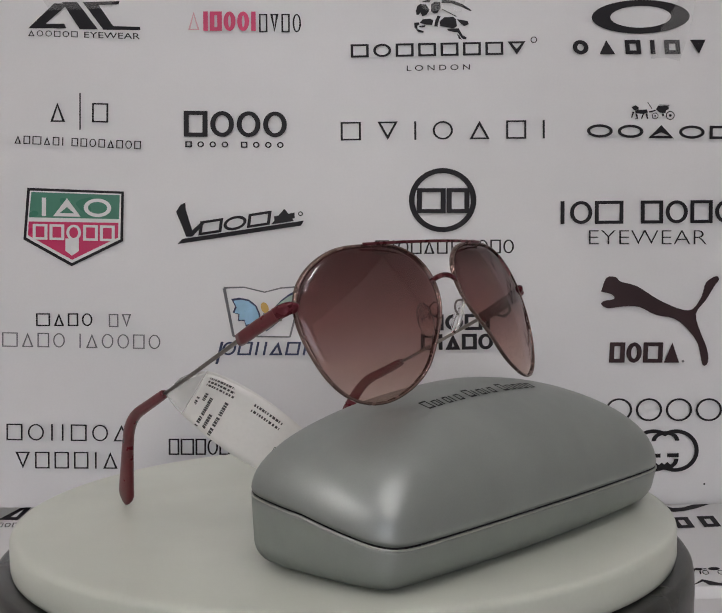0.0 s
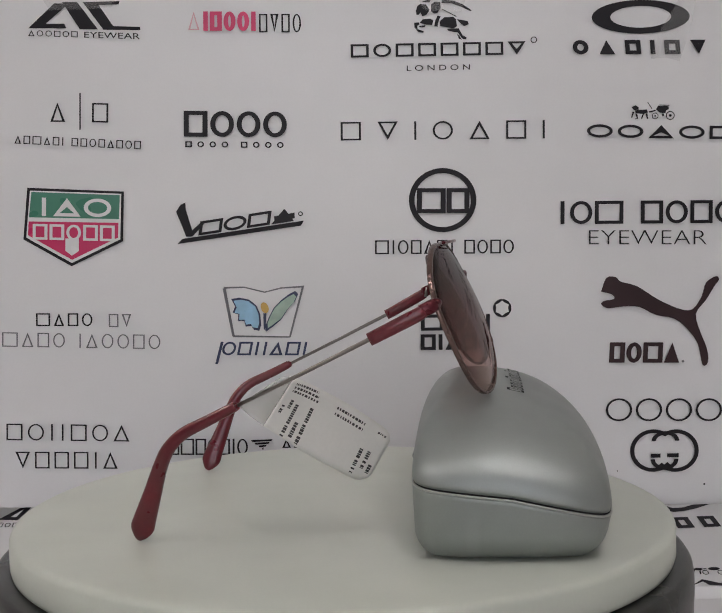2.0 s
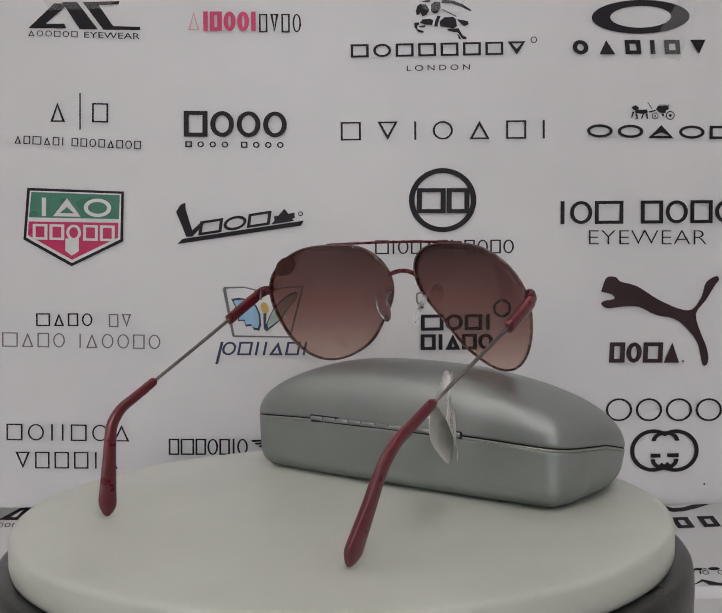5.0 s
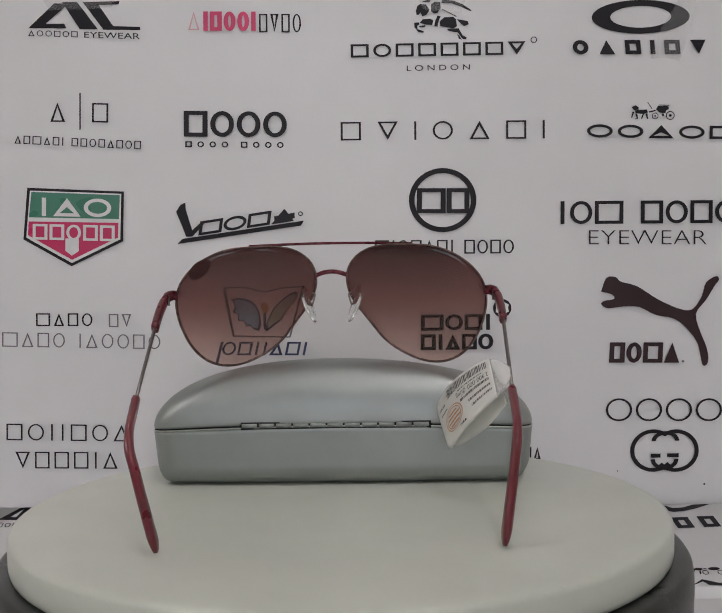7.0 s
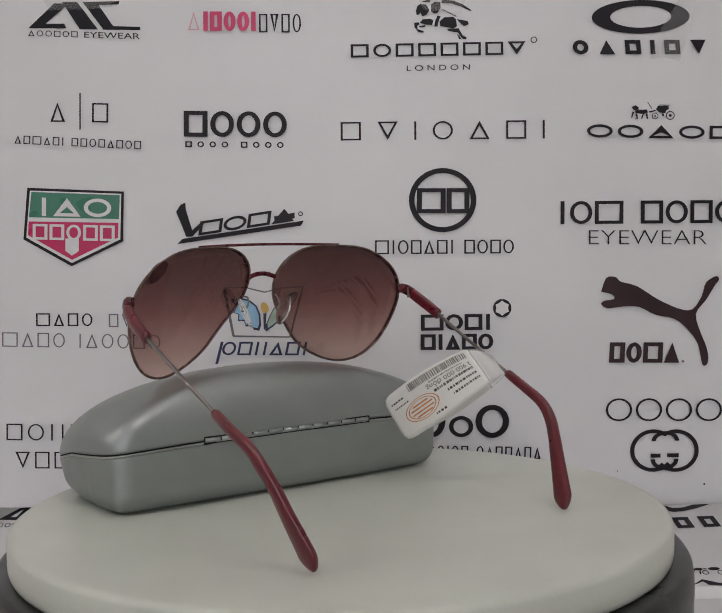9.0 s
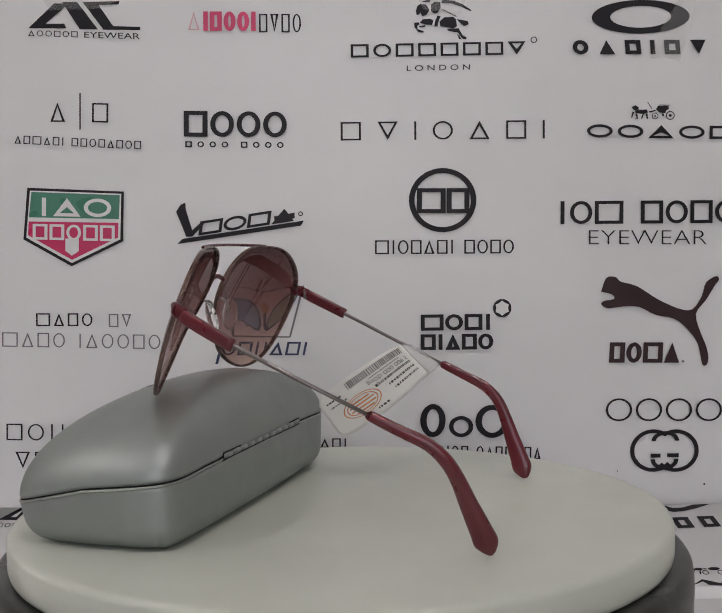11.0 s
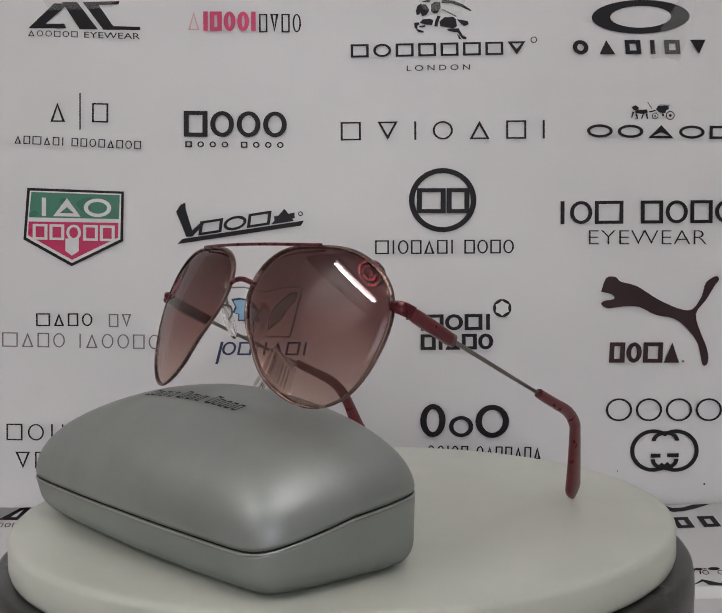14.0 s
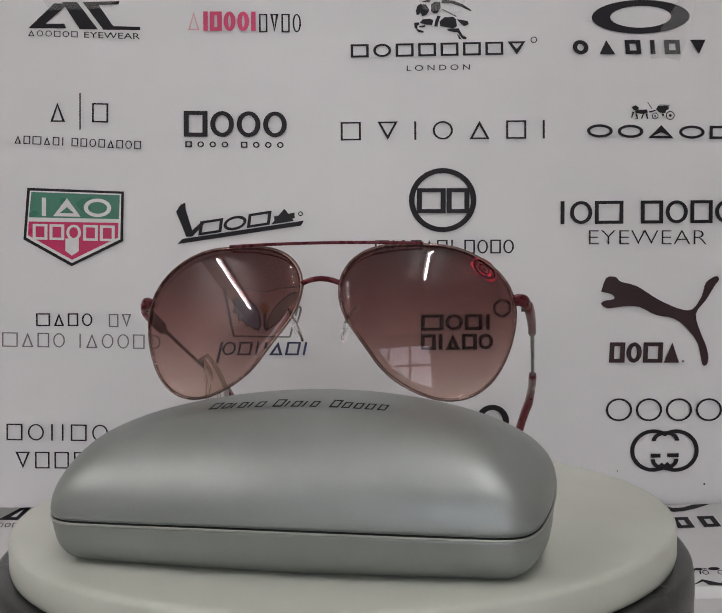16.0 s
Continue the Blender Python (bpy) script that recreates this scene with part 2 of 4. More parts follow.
def word(sheet, x0, y0, x1, y1, high, code, stroke, ink, slant, gap):
    """A line of print as plain shapes: o ring, f frame, w wide frame, i bar, a and v triangles."""
    along = Vector((x1 - x0, y1 - y0))
    width = along.length
    along.normalize()
    up = Vector((-along.y, along.x))
    cell = {"i": 0.5, "w": 1.25, " ": 0.6}
    unit = width / sum(cell.get(c, 1.0) for c in code)
    lift = lift_of(sheet, ink)
    at = 0.0
    for c in code:
        full = cell.get(c, 1.0) * unit
        if c != " ":
            w = max(full - gap * unit, stroke * 1.02)
            mid = at + full / 2
            if c == "o":
                ts = np.linspace(0, 2 * math.pi, 29)[:-1]
                outer = [(w / 2 * math.cos(t), high / 2 + high / 2 * math.sin(t)) for t in ts]
                inner = [((w / 2 - stroke) * math.cos(t), high / 2 + (high / 2 - stroke * 0.8) * math.sin(t)) for t in ts]
            elif c == "i":
                outer = [(-stroke / 2, 0), (stroke / 2, 0), (stroke / 2, high), (-stroke / 2, high)]
                inner = None
            elif c in "av":
                outer = [(-w / 2, 0), (w / 2, 0), (0, high)]
                inner = [(-w / 2 + stroke * 1.6, stroke * 0.8), (w / 2 - stroke * 1.6, stroke * 0.8), (0, high - stroke * 2.2)]
                if c == "v":
                    outer, inner = [[(p, high - q) for p, q in l] for l in (outer, inner)]
            else:
                outer = [(-w / 2, 0), (w / 2, 0), (w / 2, high), (-w / 2, high)]
                t = stroke * 0.8
                inner = [(-w / 2 + stroke, t), (w / 2 - stroke, t), (w / 2 - stroke, high - t), (-w / 2 + stroke, high - t)]
            put = lambda p, q: Vector((x0, y0)) + along * (mid + p + slant * q) + up * q
            bm = bmesh.new()
            vo = [bm.verts.new((*(put(*q) * MM), INK_LIFT * lift)) for q in outer]
            if inner is None:
                bm.faces.new(vo)
            else:
                vi = [bm.verts.new((*(put(*q) * MM), INK_LIFT * lift)) for q in inner]
                for k in range(len(vo)):
                    j = (k + 1) % len(vo)
                    bm.faces.new((vo[k], vo[j], vi[j], vi[k]))
            part("printed_mark", bm, ink, sheet, smooth=False)
        at += full


def lettering(sheet, x0, y0, x1, y1, high, text, ink):
    """A plain word in the built-in letters, drawn out to its width and height."""
    data = bpy.data.curves.new("words", "FONT")
    data.body, data.offset = text, -0.018 if high > 5 else 0.0
    ob = bpy.data.objects.new("words", data)
    scene.collection.objects.link(ob)
    bpy.context.view_layer.update()
    me = bpy.data.meshes.new_from_object(ob.evaluated_get(bpy.context.evaluated_depsgraph_get()))
    bpy.data.objects.remove(ob)
    bm = bmesh.new()
    bm.from_mesh(me)
    bpy.data.meshes.remove(me)
    xs, ys = [v.co.x for v in bm.verts], [v.co.y for v in bm.verts]
    lift = lift_of(sheet, ink)
    for v in bm.verts:
        f, q = (v.co.x - min(xs)) / (max(xs) - min(xs)), (v.co.y - min(ys)) / (max(ys) - min(ys))
        v.co = ((x0 + (x1 - x0) * f) * MM, (y0 + (y1 - y0) * f + high * q) * MM, INK_LIFT * lift)
    part("printed_word", bm, ink, sheet, smooth=False)


def oval(sheet, x, y, rx, ry, turn, ink):
    c, s = math.cos(radians(turn)), math.sin(radians(turn))
    pts = [(rx * math.cos(a), ry * math.sin(a)) for a in np.linspace(0, 2 * math.pi, 33)[:-1]]
    return flat(sheet, "printed_shape", [[(x + c * p - s * q, y + s * p + c * q) for p, q in pts]], ink, lift_of(sheet, ink))


def ring(sheet, x, y, rx, ry, ix, iy, ink):
    a = [2 * math.pi * (k % 48) / 48 for k in range(49)]
    loops = []
    for p, q in zip(a, a[1:]):
        loops.append([(x + rx * math.cos(p), y + ry * math.sin(p)), (x + rx * math.cos(q), y + ry * math.sin(q)), (x + ix * math.cos(q), y + iy * math.sin(q)), (x + ix * math.cos(p), y + iy * math.sin(p))])
    return flat(sheet, "printed_ring", loops, ink, lift_of(sheet, ink))


def arc(sheet, x, y, rx, ry, ix, iy, start, end, ink):
    """A stretch of a ring, from one angle to another."""
    a = [radians(start + (end - start) * k / 40) for k in range(41)]
    loops = [[(x + rx * math.cos(p), y + ry * math.sin(p)), (x + rx * math.cos(q), y + ry * math.sin(q)), (x + ix * math.cos(q), y + iy * math.sin(q)), (x + ix * math.cos(p), y + iy * math.sin(p))] for p, q in zip(a, a[1:])]
    return flat(sheet, "printed_arc", loops, ink, lift_of(sheet, ink))


def shape(sheet, loop, ink):
    if len(loop) > 20:
        loop = [tuple(q) for q in smooth_path(loop + [loop[0]], 3)[:-1]]
    return flat(sheet, "printed_shape", [loop], ink, lift_of(sheet, ink))


def sheet_mesh(corners, thick=0.0003):
    bm = bmesh.new()
    top = [bm.verts.new((x * MM, y * MM, 0)) for x, y in corners]
    low = [bm.verts.new((x * MM, y * MM, -thick)) for x, y in corners]
    bm.faces.new(top)
    bm.faces.new(low[::-1])
    for i in range(4):
        j = (i + 1) % 4
        bm.faces.new((top[i], low[i], low[j], top[j]))
    return bm


poster = thing("poster", pose(0, 0.21, 0, 90), "large glossy white poster with rows of printed marks", "poster")
part("sheet", sheet_mesh([(-245, -47.6), (262, -57.2), (262, 300), (-245, 300)]), "paper", poster, smooth=False)
tagged(part("wall_panel", box(-0.55, 0.2165, -0.3, 0.55, 0.234, 0.55, 0.002), "wall", smooth=False), "pale backing panel that the poster is taped to", kind="structure")
lower_poster = thing("lower_poster", pose(0, 0.21, -0.0525, 25), "second glossy white poster sloping down under the turntable", "poster")


def lower_sheet():
    bm = bmesh.new()
    rows = []
    for s, drop in [(-6, 0), (-40, 0), (-76, 0), (-86, 0.9), (-96, 3.4), (-110, 8.2), (-150, 25)]:
        rows.append([bm.verts.new((x * MM, s * MM, drop * MM)) for x in (-250, 262)])
    for a, b in zip(rows, rows[1:]):
        bm.faces.new((a[0], b[0], b[1], a[1]))
    ob = part("sheet", bm, "paper", lower_poster)
    m = ob.modifiers.new("thickness", "SOLIDIFY")
    m.thickness, m.offset = 0.0003, -1


spare = thing("spare_sheet", pose(0, 0.21, -0.0525, 25), "plain white paper sheet lying over the sloping poster", "paper sheet")
part("sheet", sheet_mesh([(120, -108), (262, -108), (262, -77.5), (120, -76)]), "paper", spare, smooth=False).location.z = 0.0012
lower_sheet()
shape(poster, [(-177.5, 233.5), (-162.1, 247.6), (-153.5, 247.4), (-167.3, 236.0), (-156.6, 235.8), (-155.4, 233.2)], "dark")
shape(poster, [(-157.5, 248.3), (-148.7, 248.2), (-137.2, 232.4), (-147.6, 232.5)], "dark")
shape(poster, [(-145.5, 248.1), (-124.2, 248.4), (-124.7, 246.5), (-136.2, 246.2), (-128.3, 234.1), (-112.6, 233.4), (-112.6, 231.5), (-134.0, 232.1)], "dark")
shape(poster, [(62.5, 234.4), (65.2, 236.5), (70.4, 236.7), (72.0, 235.4), (72.5, 231.3), (70.6, 230.0), (62.5, 231.5)], "dark")
shape(poster, [(50.6, 233.5), (52.5, 235.6), (57.1, 235.8), (58.7, 234.7), (57.9, 232.1), (54.3, 232.4)], "dark")
shape(poster, [(59.2, 231.3), (61.1, 231.2), (62.0, 235.0), (63.1, 237.1), (61.2, 237.6), (59.8, 234.5)], "dark")
shape(poster, [(48.5, 240.5), (49.4, 243.1), (51.0, 244.4), (54.5, 244.1), (56.6, 240.9), (54.7, 238.0), (52.3, 237.2), (51.2, 239.4), (50.1, 238.1), (48.8, 238.3)], "dark")
shape(poster, [(57.4, 240.1), (57.5, 244.1), (59.7, 245.6), (62.9, 245.3), (63.1, 241.9), (61.2, 239.0), (59.3, 238.7)], "dark")
shape(poster, [(51.8, 245.5), (55.4, 246.8), (57.3, 246.5), (56.4, 245.2)], "dark")
shape(poster, [(72.3, 235.4), (75.5, 234.8), (78.8, 234.2), (79.5, 232.3), (76.8, 231.3), (74.9, 232.6)], "dark")
shape(poster, [(66.5, 229.8), (73.6, 230.0), (75.7, 226.0), (78.1, 224.6), (77.8, 223.5), (75.4, 224.1), (73.0, 227.6), (67.8, 228.5)], "dark")
shape(poster, [(72.4, 227.1), (73.5, 224.1), (75.4, 223.3), (73.8, 225.7)], "dark")
shape(poster, [(47.3, 233.6), (50.0, 233.8), (50.6, 232.7), (49.2, 231.7), (49.4, 229.8), (52.9, 228.7), (52.7, 227.6), (49.7, 228.2), (47.6, 230.9)], "dark")
shape(poster, [(50.0, 231.7), (54.1, 232.1), (53.5, 230.8), (50.8, 230.8)], "dark")
shape(poster, [(64.0, 246.7), (70.8, 246.0), (76.2, 243.8), (81.3, 240.3), (80.7, 239.8), (74.8, 242.5), (69.4, 244.5), (63.5, 244.8)], "dark")
shape(poster, [(63.7, 241.1), (64.2, 241.3), (72.6, 236.9), (72.0, 236.7)], "dark")
ring(poster, 117.7, 222.7, 1.9, 1.9, 1.4, 1.4, "dark")
ring(poster, 181.0, 235.2, 29.0, 9.8, 18.0, 6.3, "dark")
shape(poster, [(-149.1, 195.9), (-148.3, 195.8), (-149.0, 174.5), (-149.8, 174.5)], "dark")
ring(poster, 189.4, 177.2, 1.9, 1.9, 1.5, 1.5, "dark")
ring(poster, 198.4, 177.3, 2.6, 2.6, 2.1, 2.1, "dark")
oval(poster, 189.4, 177.2, 0.5, 0.5, 0, "dark")
oval(poster, 198.4, 177.3, 0.8, 0.8, 0, "dark")
shape(poster, [(189.9, 181.0), (191.0, 183.1), (197.3, 182.8), (197.6, 181.1), (196.0, 180.4), (195.4, 178.7), (192.1, 179.1)], "dark")
shape(poster, [(191.6, 183.4), (191.6, 183.8), (197.9, 183.4), (197.9, 183.0)], "dark")
shape(poster, [(177.3, 180.6), (184.4, 181.1), (185.2, 179.2), (182.2, 178.4), (177.8, 179.0)], "dark")
shape(poster, [(175.4, 182.6), (177.6, 183.6), (179.5, 182.5), (179.5, 180.9), (177.3, 180.8), (176.2, 181.2)], "dark")
shape(poster, [(175.9, 179.9), (177.0, 179.8), (175.6, 176.3), (175.1, 176.3)], "dark")
shape(poster, [(177.6, 178.7), (178.7, 178.7), (179.2, 175.7), (177.3, 175.4), (177.3, 175.8), (178.4, 176.0)], "dark")
shape(poster, [(181.7, 178.1), (182.8, 178.3), (181.4, 175.4), (180.8, 175.4)], "dark")
shape(poster, [(183.6, 178.5), (184.7, 178.9), (185.2, 175.6), (184.4, 175.4)], "dark")
shape(poster, [(184.7, 185.1), (185.1, 185.4), (187.7, 181.6), (187.3, 181.3)], "dark")
shape(poster, [(185.5, 180.0), (189.6, 180.7), (189.6, 180.0), (185.8, 179.2)], "dark")
shape(poster, [(193.5, 178.5), (194.6, 178.5), (194.6, 176.9), (193.5, 176.9)], "dark")
shape(poster, [(-181.3, 141.2), (-124.9, 138.0), (-126.3, 108.8), (-157.0, 94.7), (-184.6, 111.0)], "dark")
shape(poster, [(-179.8, 139.5), (-126.5, 136.7), (-127.9, 110.0), (-156.7, 96.6), (-182.9, 112.0)], "white_ink")
shape(poster, [(-179.0, 138.7), (-127.4, 135.9), (-128.3, 121.9), (-180.9, 123.9)], "green")
shape(poster, [(-181.2, 121.5), (-128.7, 119.7), (-129.2, 111.1), (-156.6, 98.5), (-181.8, 113.4)], "pink")
shape(poster, [(-160.0, 111.1), (-152.2, 110.9), (-152.4, 103.6), (-156.6, 101.0), (-160.3, 103.8)], "white_ink")
shape(poster, [(-94.4, 106.6), (-91.6, 109.6), (-19.6, 119.1), (-21.3, 116.2)], "dark")
shape(poster, [(-94.7, 125.6), (-92.1, 129.6), (-89.1, 130.9), (-89.0, 126.9), (-85.5, 114.6), (-79.4, 119.9), (-78.3, 118.3), (-85.6, 110.8), (-89.1, 110.9)], "dark")
shape(poster, [(-37.3, 121.9), (-25.0, 123.9), (-25.0, 120.6), (-36.8, 118.4)], "dark")
ring(poster, -21.5, 123.2, 1.4, 1.4, 0.8, 0.8, "dark")
ring(poster, 62.7, 129.7, 20.0, 18.9, 16.7, 15.9, "dark")
shape(poster, [(-68.5, 79.7), (-66.8, 80.8), (-62.1, 51.9), (-63.5, 51.4)], "grey")
shape(poster, [(-21.6, 80.2), (-20.5, 79.6), (-28.8, 50.2), (-29.8, 50.7)], "grey")
shape(poster, [(-67.9, 80.8), (-55.9, 80.8), (-43.7, 77.6), (-43.7, 76.8), (-55.9, 80.0), (-67.9, 79.7)], "grey")
shape(poster, [(-43.7, 77.6), (-34.1, 79.9), (-20.4, 80.7), (-20.5, 79.6), (-34.1, 79.1), (-43.7, 76.8)], "grey")
shape(poster, [(-63.2, 52.0), (-29.3, 50.7), (-29.3, 49.9), (-63.2, 50.9)], "grey")
wing = [(-63.6, 73.6), (-58.5, 74.3), (-53.0, 73.0), (-48.6, 69.2), (-46.6, 64.0), (-46.2, 57.6), (-47.4, 54.4), (-50.6, 55.0), (-52.0, 57.4), (-55.4, 57.0), (-56.2, 60.4), (-60.0, 60.4), (-59.6, 64.4), (-63.0, 65.4), (-61.4, 69.0)]
shape(poster, wing, "navy")
shape(poster, [(-54.6 + (x + 54.6) * 0.86, 65.6 + (y - 65.6) * 0.86) for x, y in wing], "sky_blue")
wing = [(-25.6, 77.6), (-23.8, 75.8), (-25.8, 71.6), (-30.2, 66.8), (-34.4, 60.6), (-39.6, 56.4), (-43.4, 53.8), (-43.6, 57.6), (-41.4, 62.6), (-38.6, 67.8), (-34.0, 72.4), (-29.4, 75.8)]
shape(poster, wing, "navy")
shape(poster, [(-34.0 + (x + 34.0) * 0.88, 66.2 + (y - 66.2) * 0.84) for x, y in wing], "leaf_green")
oval(poster, -43.9, 68.0, 2.2, 3.3, 20, "orange")
shape(poster, [(-44.8, 64.8), (-42.9, 64.7), (-43.7, 54.3), (-44.8, 55.4)], "navy")
shape(poster, [(-74.0, 35.1), (-72.3, 35.1), (-68.7, 48.2), (-70.4, 48.3)], "navy")
oval(poster, 97.3, 65.0, 5.5, 5.5, 0, "dark")
shape(poster, [(97.3 + (4.5 if k % 2 else 3.6) * math.cos(k * math.pi / 6), 65.0 + (4.5 if k % 2 else 3.6) * math.sin(k * math.pi / 6)) for k in range(12)], "white_ink")
shape(poster, [(156.5, 73.7), (159.8, 81.9), (165.4, 82.3), (168.4, 79.5), (178.1, 76.6), (190.5, 68.6), (203.0, 62.8), (211.3, 62.1), (216.9, 69.8), (219.6, 78.0), (225.7, 81.7), (227.4, 79.5), (224.6, 75.7), (219.6, 67.5), (213.5, 59.3), (216.3, 48.2), (220.2, 38.4), (220.8, 30.1), (217.4, 28.7), (214.6, 41.3), (208.0, 50.6), (200.2, 56.8), (189.1, 59.2), (179.4, 64.1), (169.7, 64.6), (160.9, 63.7), (156.7, 65.9), (158.1, 68.1), (164.2, 69.1), (163.1, 71.9)], "brown")
oval(poster, 205.7, 31.0, 0.8, 0.8, 0, "grey")
arc(poster, 187.6, -22.7, 14.0, 12.9, 11.4, 10.6, 55, 318, "dark")
arc(poster, 201.2, -23.0, 14.0, 12.9, 11.4, 10.6, -138, 125, "dark")
arc(poster, 195.0, -17.0, 8.4, 6.0, 5.8, 3.8, 0, 180, "dark")
arc(poster, 194.4, -28.0, 8.4, 6.6, 5.8, 4.4, 180, 360, "dark")
shape(poster, [(186.2, -24.6), (192.0, -24.6), (192.0, -27.0), (186.2, -27.0)], "dark")
shape(poster, [(196.0, -24.6), (203.0, -24.6), (203.0, -27.0), (196.0, -27.0)], "dark")
shape(poster, [(-54.0, -10.9), (-41.1, -10.7), (-41.7, -11.8), (-53.2, -12.1)], "dark")
shape(poster, [(-51.9, -12.6), (-42.8, -12.3), (-43.4, -13.4), (-51.1, -13.8)], "dark")
shape(poster, [(-49.7, -14.4), (-44.5, -13.9), (-45.1, -15.0), (-48.9, -15.5)], "dark")
shape(poster, [(-47.6, -16.1), (-46.2, -15.5), (-46.7, -16.6), (-46.8, -17.2)], "dark")
oval(poster, 218.5, -43.7, 0.6, 0.6, 0, "dark")
oval(poster, 165.9, -34.6, 0.4, 0.4, 0, "dark")
word(poster, -178.2, 229.0, -148.3, 227.8, 3.4, "aoofof", 0.53, "dark", 0, 0.25)
lettering(poster, -145.1, 227.6, -112.8, 226.2, 3.4, "EYEWEAR", "dark")
word(poster, -85.8, 231.1, -77.0, 231.0, 10.6, "a", 0.80, "pale_pink", 0, 0.25)
word(poster, -76.5, 230.5, -44.7, 230.0, 11.2, "ifooi", 2.69, "pink", 0, 0.12)
word(poster, -44.2, 229.2, -18.1, 228.9, 10.6, "fvfo", 0.97, "dark", 0, 0.25)
word(poster, 8.6, 213.8, 114.1, 214.2, 7.7, "fofffffv", 1.49, "dark", 0, 0.2)
lettering(poster, 42.6, 205.6, 79.8, 205.8, 3.2, "L O N D O N", "dark")
word(poster, 137.8, 213.8, 223.1, 212.9, 8.3, "oafifv", 2.73, "dark", -0.1, 0.4)
word(poster, -167.9, 179.3, -156.4, 179.1, 11.2, "a", 1.07, "dark", 0, 0.25)
word(poster, -143.8, 178.7, -131.2, 178.2, 11.2, "f", 1.07, "dark", 0, 0.25)
word(poster, -188.4, 167.1, -113.6, 162.4, 4.8, "afwafi ffofafof", 0.64, "dark", 0, 0.25)
word(poster, -89.7, 169.5, -27.8, 168.0, 15.0, "fooo", 2.97, "dark", 0, 0.1)
word(poster, -89.8, 163.3, -29.0, 161.8, 3.5, "fooo fooo", 0.87, "dark", 0, 0.45)
word(poster, -1.8, 165.7, 128.4, 164.9, 10.8, "fvioafi", 1.23, "dark", 0, 0.45)
word(poster, 147.1, 165.2, 238.3, 162.6, 7.8, "ooaof", 1.92, "dark", 0, 0.16)
word(poster, -176.5, 124.6, -131.8, 123.0, 10.8, "iao", 2.43, "white_ink", 0, 0.1)
word(poster, -179.7, 110.9, -130.6, 108.9, 9.2, "ffoff", 1.75, "white_ink", 0, 0.12)
word(poster, -82.3, 111.3, -25.1, 119.0, 8.1, "fofa", 1.90, "dark", 0.3, 0.05)
word(poster, 47.0, 122.3, 78.7, 121.8, 14.7, "wf", 3.01, "dark", 0, 0.04)
word(poster, 21.4, 98.5, 105.3, 97.5, 8.2, "wiofafi fofo", 0.99, "dark", 0, 0.18)
word(poster, 130.0, 114.3, 239.0, 113.2, 13.6, "iow fofo", 2.35, "dark", 0, 0.1)
lettering(poster, 149.4, 101.9, 220.1, 100.6, 8.5, "EYEWEAR", "dark")
word(poster, -179.9, 59.8, -144.7, 59.1, 7.6, "wafo", 0.98, "dark", 0, 0.25)
word(poster, -137.1, 58.4, -121.9, 58.1, 7.7, "fv", 0.82, "grey", 0, 0.25)
word(poster, -200.4, 48.1, -105.1, 44.6, 8.5, "wafo iaoofo", 0.81, "grey", 0, 0.25)
word(poster, -71.1, 40.3, -19.1, 39.2, 8.0, "ofiiafi", 1.37, "navy", 0.2, 0.14)
word(poster, 48.1, 52.5, 91.6, 52.2, 9.6, "wofi", 2.34, "dark", 0, 0.08)
word(poster, 47.9, 40.9, 92.1, 40.6, 9.4, "fiafo", 2.34, "dark", 0, 0.08)
word(poster, 160.6, 31.1, 203.7, 30.2, 12.2, "fowa", 2.92, "brown", 0.03, 0.08)
word(poster, 157.7, -4.2, 239.2, -5.9, 13.9, "ooooi", 1.40, "dark", 0, 0.12)
word(poster, -200.3, -7.7, -124.5, -10.2, 9.9, "foiifoa", 0.98, "dark", 0, 0.25)
word(poster, -195.4, -24.7, -132.1, -26.4, 10.0, "vfffia", 0.98, "dark", 0, 0.25)
word(poster, -103.4, -18.7, -55.6, -19.8, 9.7, "fwfofio", 1.10, "dark", 0, 0.1)
word(poster, -36.3, -16.0, 4.0, -16.7, 5.6, "afwafi", 0.88, "dark", 0, 0.25)
word(poster, 46.6, -11.2, 62.6, -11.8, 20.0, "o", 3.87, "dark", 0, 0.05)
word(poster, 63.8, -11.6, 79.3, -12.2, 12.8, "o", 2.77, "dark", 0, 0.06)
word(poster, 79.8, -12.5, 100.9, -13.0, 20.0, "o", 3.88, "dark", 0, 0.04)
word(poster, 50.6, -23.6, 120.2, -26.3, 7.3, "ooiof oaffafa", 0.94, "dark", 0, 0.25)
flat(poster, "tape", [[(185.6, 209.9), (191.1, 226.2), (202.6, 244.8), (212.5, 244.7), (209.7, 228.6), (202.6, 208.3), (194.4, 210.6)]], "tape", 12)
flat(poster, "tape", [[(-168.1, 249.8), (-125.5, 249.2), (-128.0, 243.4), (-163.8, 242.8)]], "tape", 12)
flat(poster, "tape", [[(49.2, 246.9), (77.6, 246.5), (74.7, 238.5), (53.1, 239.9)]], "tape", 12)
shape(lower_poster, [(-214.8, -2.7), (-202.8, -4.0), (-193.6, 5.1), (-186.9, 5.8), (-192.6, -6.4), (-214.2, -4.8)], "dark")
shape(lower_poster, [(-197.3, -2.9), (-191.3, 3.8), (-193.9, -3.4)], "white_ink")
shape(lower_poster, [(186.6, -6.1), (190.9, -10.6), (196.3, -12.9), (202.8, -12.3), (211.0, -10.0), (220.5, -6.1), (210.1, -6.5), (203.0, -8.9), (196.8, -9.1), (192.1, -6.3)], "dark")
ring(lower_poster, 199.4, -64.9, 1.8, 1.8, 1.3, 1.3, "dark")
ring(lower_poster, 207.8, -65.2, 1.8, 1.8, 1.3, 1.3, "dark")
oval(lower_poster, 196.2, -62.2, 2.3, 1.0, 0, "dark")
